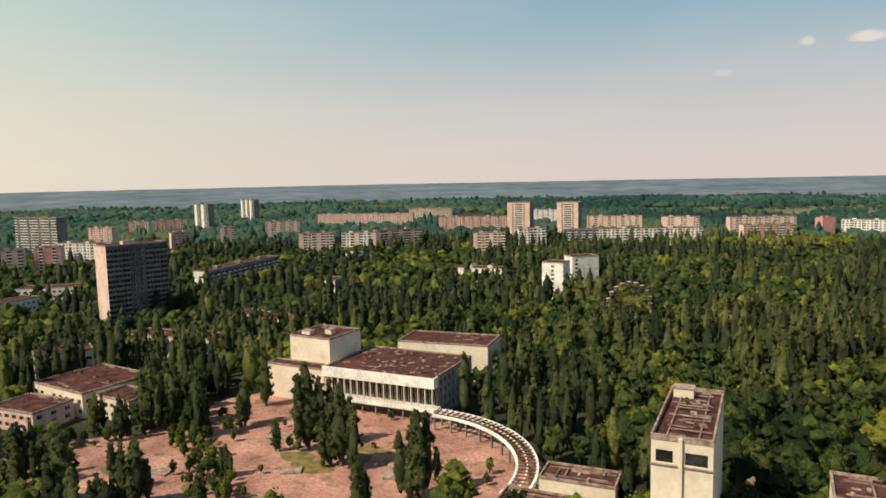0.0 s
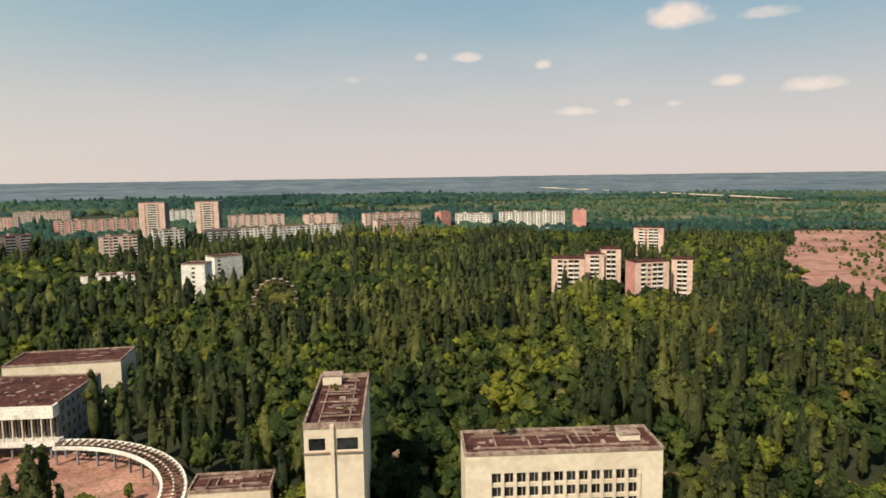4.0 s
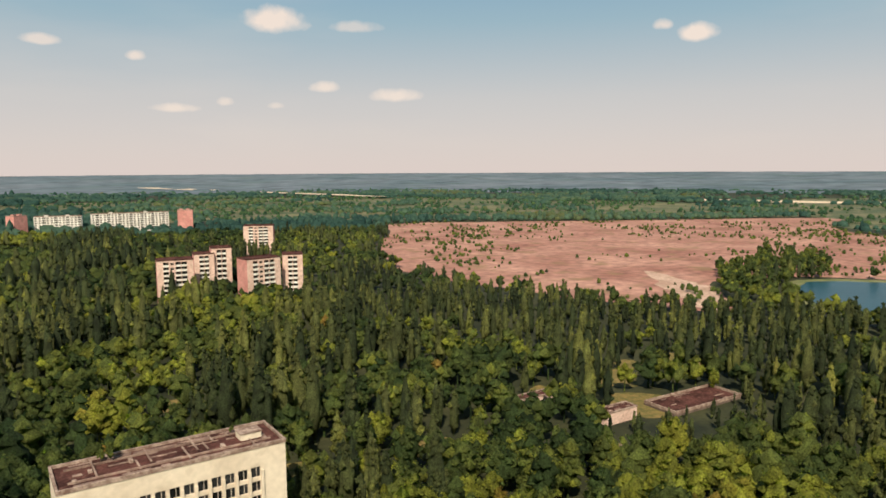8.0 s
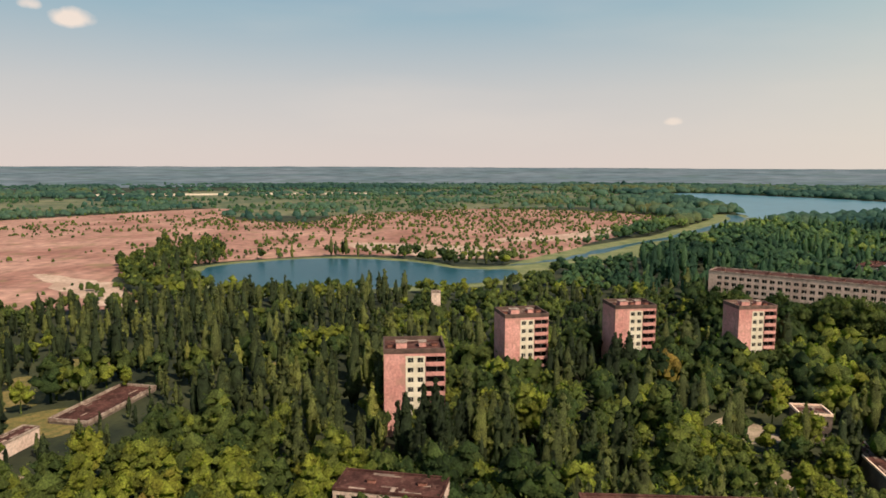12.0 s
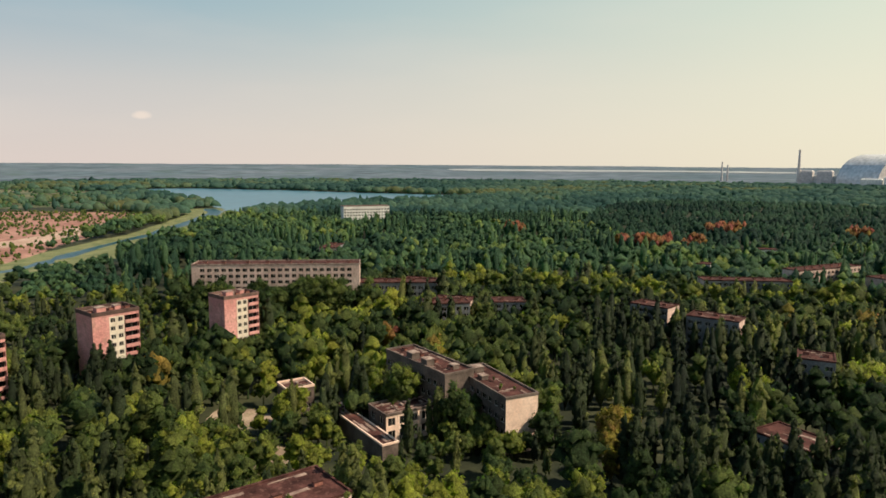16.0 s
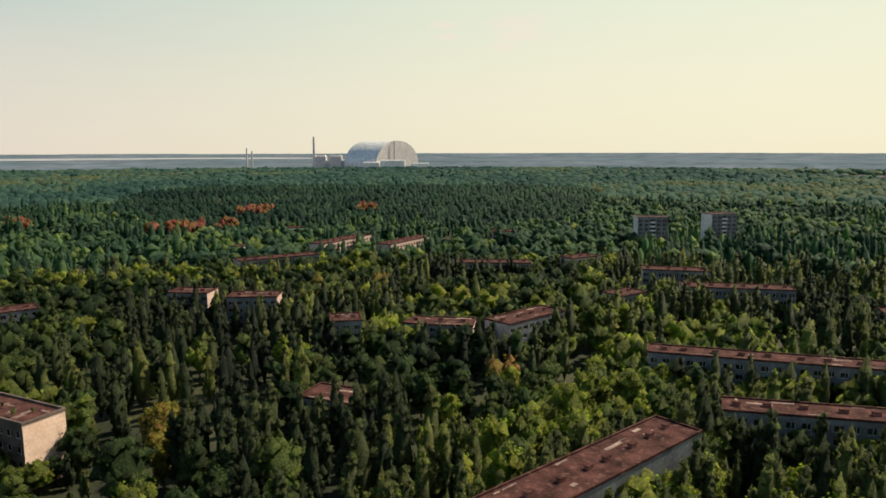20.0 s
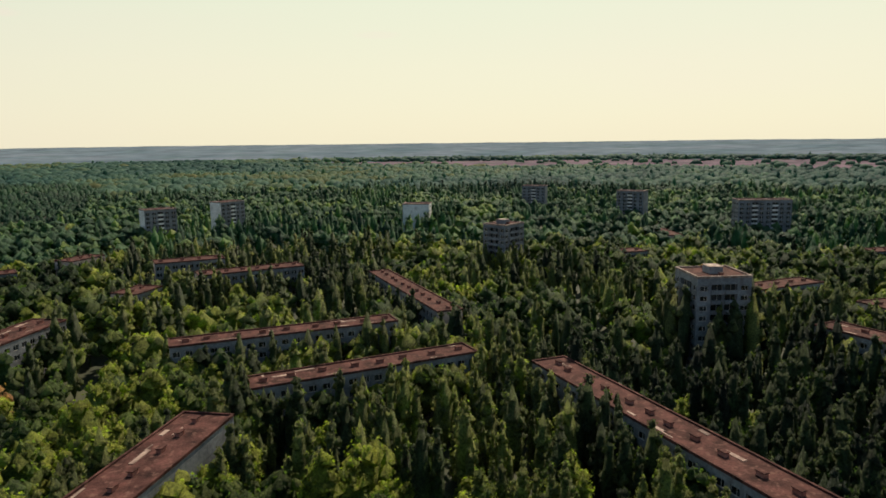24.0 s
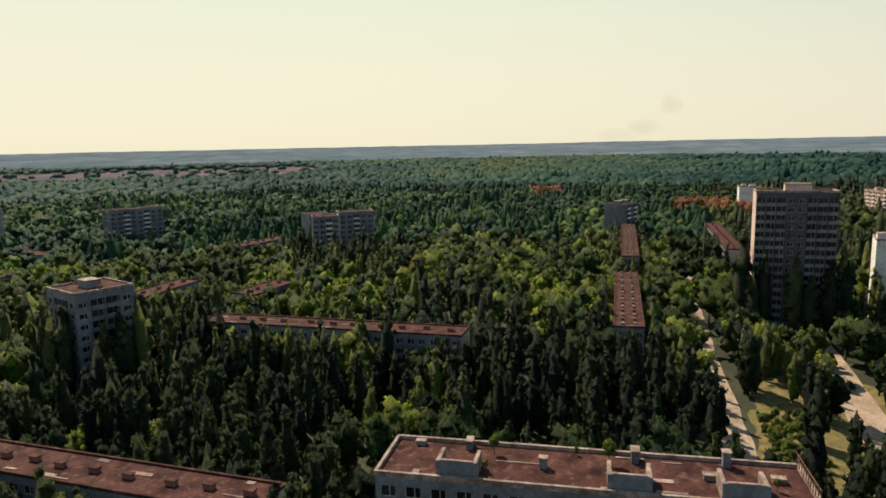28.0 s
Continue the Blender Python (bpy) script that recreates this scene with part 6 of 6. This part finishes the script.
town(226, 944, 244, 940, 27, "N", "pink", "plain pink gable in the woods")
town(-632, 574, -620, 593, 27, "Nb")
town(-641, 662, -629, 674, 27, "Nb")
town(-385, 561, -358, 569, 12, "n", "white", "low white hall in the trees")
town(-232, 497, -196, 501, 12, "nw", "white", "low white hall in the trees")
town(-416, -49, -433, -43, 27, "wb", "grey", "grey panel block at the end of the road")
town(-604, 112, -576, 121, 24, "wb", "pale_pink", "pale pink block behind the tower")
town(-598, 34, -597, 21, 27, "n", "white", "block with a white end behind the tower")
town(-262, 52, -261, 62, 30, "n", "white", "white gable wall in the trees")
for x, y, L, a in ((-332, 872, 31, 3), (-265, 878, 28, 3)):
    building("twin_tower", "sixteen-storey grey-pink tower far off", "apartment block", x, y, L, 20, a, (cols("nwbbwn"), cols("nnn"), cols("wwww"), cols("nnn")), 49, 16, 2.9, 0.6, "pale_pink", end_mat="grey", joined=True, group="twin towers")



# ---- the fun fair's wheel ----
def ferris_wheel(x, y, turn):
    thing = tagged(new("ferris_wheel"), "rusty big wheel with small yellow cabins above the trees", "ferris wheel")
    thing.matrix_basis = pose(x, y, 0, 0, 0, turn)
    R, hub = 11.5, 14.5

    def tube(p, q, r, mat, name):
        p, q = Vector(p), Vector(q)
        d = (q - p).normalized()
        u = d.cross(Vector((0.31, 0.9, 0.2))).normalized()
        w = d.cross(u)
        s = Shell()
        ring = [(u * math.cos(k * math.pi / 3) + w * math.sin(k * math.pi / 3)) * r for k in range(6)]
        for k in range(6):
            a, b = ring[k], ring[(k + 1) % 6]
            s.quad(tuple(p + a), tuple(p + b), tuple(q + b), tuple(q + a))
        part(name, s.mesh(name, M[mat]), thing)
    n = 20
    rim = [[(R * math.cos(2 * math.pi * k / n), yy, hub + R * math.sin(2 * math.pi * k / n)) for k in range(n)] for yy in (-0.9, 0.9)]
    for side, yy in zip(rim, (-0.9, 0.9)):
        for k in range(n):
            tube(side[k], side[(k + 1) % n], 0.16, "rust", "rim_segment")
            tube((0, yy, hub), side[k], 0.09, "rust", "spoke")
    for sx in (-5.5, 5.5):
        for yy in (-2.2, 2.2):
            tube((sx, yy * 1.4, 0), (0, yy, hub), 0.3, "rust", "support_leg")
    tube((0, -2.4, hub), (0, 2.4, hub), 0.5, "rust", "axle")
    for k in range(n):
        px, _, pz = rim[0][k]
        cabin = part("cabin", box_mesh(1.7, 1.6, 1.0, "cabin"), thing, pose(px * 1.06, 0, hub + (pz - hub) * 1.06 - 2.0))
        part("cabin_roof", box_mesh(2.0, 1.9, 0.2, "frame"), cabin, pose(0, 0, 1.9))
        part("cabin_pole", box_mesh(0.12, 0.12, 0.9, "rust"), cabin, pose(0, 0, 1.0))


ferris_wheel(-72, 369, 35)
FOOTPRINTS.append((-82, 362, 1, 0, 20, 14, 2))


# ---- the power station on the horizon ----
def power_station():
    v = Vector((0.325, -0.9457, 0))
    r = Vector((-0.9457, -0.325, 0))
    base = float(rise(2750))

    def at(x, y):
        return Vector((1122, -2511, base)) + r * x + v * y
    arch = tagged(new("steel_arch_shelter"), "huge pale steel arch over the reactor building", "arch")
    axis = (-r * 0.80 + v * 0.60).normalized()
    side = Vector((axis.y, -axis.x, 0))
    end = at(52, -30)
    s = Shell()
    n, span, high, length = 24, 128, 106, 165
    prof = [(span * math.cos(math.pi * k / n), high * math.sin(math.pi * k / n) ** 0.85) for k in range(n + 1)]
    for k in range(n):
        (a, h0), (b, h1) = prof[k], prof[k + 1]
        p0, p1 = end + side * a + Vector((0, 0, h0)), end + side * b + Vector((0, 0, h1))
        s.quad(tuple(p0), tuple(p1), tuple(p1 + axis * length), tuple(p0 + axis * length))
    part("arch_roof", s.mesh("arch_roof", M["steel"]), arch)
    for off in (0, length):
        s = Shell()
        c = end + axis * off
        for k in range(n):
            (a, h0), (b, h1) = prof[k], prof[k + 1]
            s.quad(tuple(c + side * a), tuple(c + side * b), tuple(c + side * b + Vector((0, 0, h1))), tuple(c + side * a + Vector((0, 0, h0))))
        part("arch_end_wall", s.mesh("arch_end_wall", M["cladding"]), arch)

    def block(name, label, x, y, w, d, h, mat="smooth_white", category="hall"):
        ob = tagged(new(name, box_mesh(w, d, h, mat)), label, category)
        p = at(x, y)
        ob.matrix_basis = pose(p.x, p.y, base, 0, 0, math.degrees(math.atan2(r.y, r.x)))
        return ob
    block("turbine_hall", "long pale turbine hall beside the arch", -95, 10, 300, 40, 32)
    block("reactor_block", "pale reactor block of the station", -255, 0, 44, 40, 50, "cladding")
    block("reactor_block", "pale reactor block of the station", -195, 0, 48, 40, 50, "cladding")
    block("reactor_block", "tall pale reactor block beside the arch", -118, 20, 44, 40, 74, "cladding")
    block("service_hall", "bright service hall before the arch", 40, -150, 90, 40, 34, "smooth_white")
    block("service_hall", "low bright hall before the arch", -40, -140, 60, 40, 26, "smooth_white")
    block("service_hall", "low bright hall before the arch", 140, -120, 70, 30, 22, "smooth_white")

    def stack(name, label, x, y, h, rad):
        s = Shell()
        m = 12
        for k in range(m):
            p, q = 2 * math.pi * k / m, 2 * math.pi * (k + 1) / m
            s.quad((rad * math.cos(p), rad * math.sin(p), 0), (rad * math.cos(q), rad * math.sin(q), 0), (0.6 * rad * math.cos(q), 0.6 * rad * math.sin(q), h), (0.6 * rad * math.cos(p), 0.6 * rad * math.sin(p), h))
        ob = tagged(new(name, s.mesh(name, M["cladding"])), label, "chimney")
        p = at(x, y)
        ob.matrix_basis = pose(p.x, p.y, base)
    stack("chimney", "tall slender chimney of the station", -277, -20, 122, 6)
    stack("chimney", "slender chimney of an unfinished boiler house", -540, -20, 78, 4)
    stack("chimney", "slender chimney of an unfinished boiler house", -528, 10, 66, 4)
    stack("chimney", "slender chimney at the arch's open end", 40, -60, 106, 4)


power_station()


# ---- trees on the square ----
for i, (x, y, h, t) in enumerate(((-131, 168, 29, 0.6), (-128, 170, 24, 0.6), (-114, 161, 26, 0.6), (-111, 162, 22, 0.6), (-117, 160, 20, 0.6), (-84, 152, 25, 0.6), (-82, 150, 20, 0.6), (-163, 175, 18, 0.6), (-84, 164, 10, 0.5), (-140, 142, 10, 0.6), (-149, 119, 20, 0.6),
                                  (-152, 117, 16, 0.6), (-164, 109, 24, 0.6), (-168, 112, 20, 0.6), (-160, 106, 22, 0.6), (-177, 105, 20, 0.6), (-139, 162, 11, 0.6), (-191, 161, 22, 0.6), (-186, 166, 24, 0.6), (-181, 170, 22, 0.6), (-171, 195, 20, 0.6), (-208, 152, 14, 0.6), (-204, 148, 12, 0.6), (-90, 134, 18, 0.6), (-120, 112, 17, 0.6), (-196, 118, 17, 0.4), (-190, 113, 19, 0.4), (-184, 117, 15, 0.5), (-201, 125, 14, 0.4), (-188, 122, 12, 0.5), (-152, 103, 18, 0.4), (-145, 105, 16, 0.5), (-137, 101, 17, 0.4), (-158, 126, 9, 0.5), (-170, 128, 12, 0.5), (-176, 136, 8, 0.6))):
    single_tree("poplar_tree", "tall bushy poplar standing on the square", "poplar", i % 4, x, y, h, t - 0.1, wide=1.35)
for i, (x, y, h, t) in enumerate(((-153, 142, 6, 0.7), (-150, 146, 5, 0.5), (-167, 150, 6, 0.7), (-162, 147, 5, 0.6), (-172, 155, 6, 0.6), (-132, 147, 3, 0.7), (-120, 200, 4, 0.5), (-72, 173, 5, 0.7), (-70, 166, 4, 0.7), (-145, 133, 4, 0.6), (-124, 165, 4, 0.7), (-157, 163, 4, 0.6), (-108, 158, 3, 0.6), (-136, 165, 4, 0.5),
                                  (-176, 178, 5, 0.6), (-150, 180, 3, 0.6), (-90, 158, 3, 0.4), (-128, 134, 3, 0.7), (-112, 176, 2.5, 0.6), (-140, 190, 3, 0.6))):
    single_tree("bush", "low yellow-green bush between the slabs of the square", "broad", i % 4, x, y, h, t)
for x, y, w, d, a in ((-96, 161, 6, 5, 20), (-99, 168, 5, 4, 10), (-146, 172, 7, 5, 15), (-125, 152, 6, 4, 30), (-160, 136, 7, 4, 5)):
    bed = tagged(new("flower_bed", box_mesh(w, d, 0.6, "coping")), "raised concrete flower bed on the square", "flower bed")
    bed.matrix_basis = pose(x, y, 0.1, 0, 0, a)
for i, (x, y, h) in enumerate(((168, 45, 21), (171, 38, 24), (166, 36, 20), (172, 32, 18), (163, 41, 17), (238, 2, 20), (234, -12, 22), (240, -17, 21))):
    single_tree("poplar_tree", "tall dark poplar in front of a pink tower", "poplar", i % 4, x, y, h, 0.2)
ORANGE = ((124, -110, 13), (129, -117, 14), (132, -124, 13), (119, -106, 9), (-92, -190, 9), (-84, -186, 8), (92, 118, 8), (96, 124, 7), (40, -160, 8))
YELLOW = ((131, -173, 15), (126, -178, 12), (194, -57, 13), (189, -52, 11), (235, -42, 11), (240, -47, 10), (276, -43, 12), (19, -184, 14), (13, -182, 12), (34, -259, 14), (306, -75, 12), (22, -128, 13), (30, -122, 11), (-8, -132, 13), (-14, -138, 10), (-84, -120, 11), (-30, -172, 12), (60, -176, 12), (72, 96, 11), (66, 104, 9), (33, -145, 15), (23, -155, 14), (14, -135, 15), (19, -127, 14), (8, -143, 13), (27, -127, 15), (36, -133, 12), (27, -259, 14), (0, -276, 14), (15, -121, 13), (30, -241, 13), (22, -178, 13), (9, -128, 14), (-19, -140, 12), (-90, -114, 10), (-94, -108, 11), (-91, -124, 10), (78, 156, 9), (83, 150, 8), (94, 163, 10), (95, 176, 9), (110, 150, 9), (128, 120, 10), (215, 150, 8), (228, 138, 8))
for i, (x, y, h) in enumerate(((-66, 354, 17), (-71, 351, 19), (-77, 353, 16), (-82, 356, 18), (-61, 357, 15), (-86, 350, 17), (-74, 346, 15))):
    single_tree("poplar_tree" if i % 2 else "broadleaf_tree", "tree before the big wheel", "poplar" if i % 2 else "broad", i % 4, x, y, h, 0.5)
for x, y, h in ((18.5, 137.5, 4.2), (17, 138.2, 2.5), (40, 138, 1.8), (-17, 150, 2.4), (-14, 138, 1.6)):
    single_tree("sapling", "small sapling rooted in the flat hotel roof", "broad", 2, x, y, h, 0.6, z=28.004 if x > 0 else 34.004, wide=0.9)
GROVE = np.random.RandomState(31)
GROVE_EDGE = [(-193, 148), (-172, 152), (-165, 160), (-176, 183), (-196, 207), (-224, 188), (-206, 168)]
for i in range(90):
    # the dark grove between the square and the pale blocks
    x, y = GROVE.uniform(-224, -165), GROVE.uniform(148, 207)
    if in_poly(np.array([x]), np.array([y]), GROVE_EDGE)[0] and i % 3:
        tall = GROVE.uniform() < 0.6
        single_tree("poplar_tree" if tall else "broadleaf_tree", "dark tree in the grove beside the square", "poplar" if tall else "broad", i % 4, x, y, GROVE.uniform(13, 21) if tall else GROVE.uniform(8, 14), 0.4)
for x, y, h in ((151, -98, 2.2), (158, -101, 1.6), (149, -101, 1.4)):
    single_tree("sapling", "small sapling rooted in the school roof", "broad", 2, x, y, h, 0.6, z=15.004, wide=0.9)
BELT = np.random.RandomState(21)
for i in range(104):
    # the overgrown strip across the square, and the edge by the pale blocks
    u = BELT.uniform(0, 1)
    if i < 80:
        x, y, tone, h = -186 + 56 * u + BELT.normal(0, 4.0), 172 - 44 * u + BELT.normal(0, 4.0), BELT.choice((0.4, 0.5, 0.6, 0.7, 0.8)), BELT.uniform(2.0, 6.5)
    else:
        x, y, tone, h = -228 + 40 * u + BELT.normal(0, 3), 128 + 26 * u + BELT.normal(0, 4), BELT.choice((0.3, 0.4, 0.5, 0.7)), BELT.uniform(2, 7)
    single_tree("bush", "yellow-green bush in the overgrown strip of the square" if i < 80 else "green bush before the pale blocks", "broad", i % 4, x, y, h, float(tone))
for i in range(70):
    x, y = -163 + (i * 7.31) % 38, 9.5 + (i * 4.77) % 10.5
    single_tree("bush", "yellow-green bush on the road verge", "broad", i % 4, x, y, 1.2 + (i * 1.37) % 2.6, 0.5 + 0.1 * (i % 4), wide=1.5)
for i, (x, y, h) in enumerate(ORANGE):
    single_tree("chestnut_tree", "rounded tree with orange-brown leaves", "broad", i % 4, x, y, h, 0.9)
for i, (x, y, h) in enumerate(YELLOW):
    single_tree("maple_tree", "rounded tree with bright yellow-green leaves", "broad", i % 4, x, y, h, 0.8)
for i, (x, y, h) in enumerate(((158, -74, 13), (178, -58, 9), (184, -52, 8), (141, -104, 9), (158, -88, 14), (177, -83, 15), (184, -82, 14), (190, -81, 13), (155, -89, 12), (163, -86, 13), (181, -84, 12))):
    single_tree("poplar_tree" if i % 3 == 0 else "broadleaf_tree", "tree growing against the ruined school", "poplar" if i % 3 == 0 else "broad", i % 4, x, y, h * 1.2, (0.4, 0.6, 0.5, 0.7)[i % 4])
SCREEN = np.random.RandomState(4)
for i in range(26):
    u = SCREEN.uniform(0, 1)
    single_tree("broadleaf_tree", "tall green tree before the long pale block", "broad", i % 4, 322 - 38 * u + SCREEN.normal(0, 2), -60 - 72 * u + SCREEN.normal(0, 2), SCREEN.uniform(19, 24), float(SCREEN.choice((0.3, 0.4, 0.5))))
WEEDS = np.random.RandomState(8)
for i in range(26):
    x, y = WEEDS.uniform(-205, -60), WEEDS.uniform(108, 203)
    r = WEEDS.uniform(2, 7)
    blob = smooth_outline([(x + r * WEEDS.uniform(0.5, 1.5) * math.cos(k * math.pi / 3), y + 0.6 * r * WEEDS.uniform(0.5, 1.5) * math.sin(k * math.pi / 3)) for k in range(6)], 0.3, 3, seed=60 + i)
    if in_poly(np.array([q[0] for q in blob]), np.array([q[1] for q in blob]), SQUARE).all():
        sheet("weed_patch", blob, 0.105 + 0.004 * i, "dry_grass", "dry weeds growing through the paving", "grass")
plant()
shrubs()
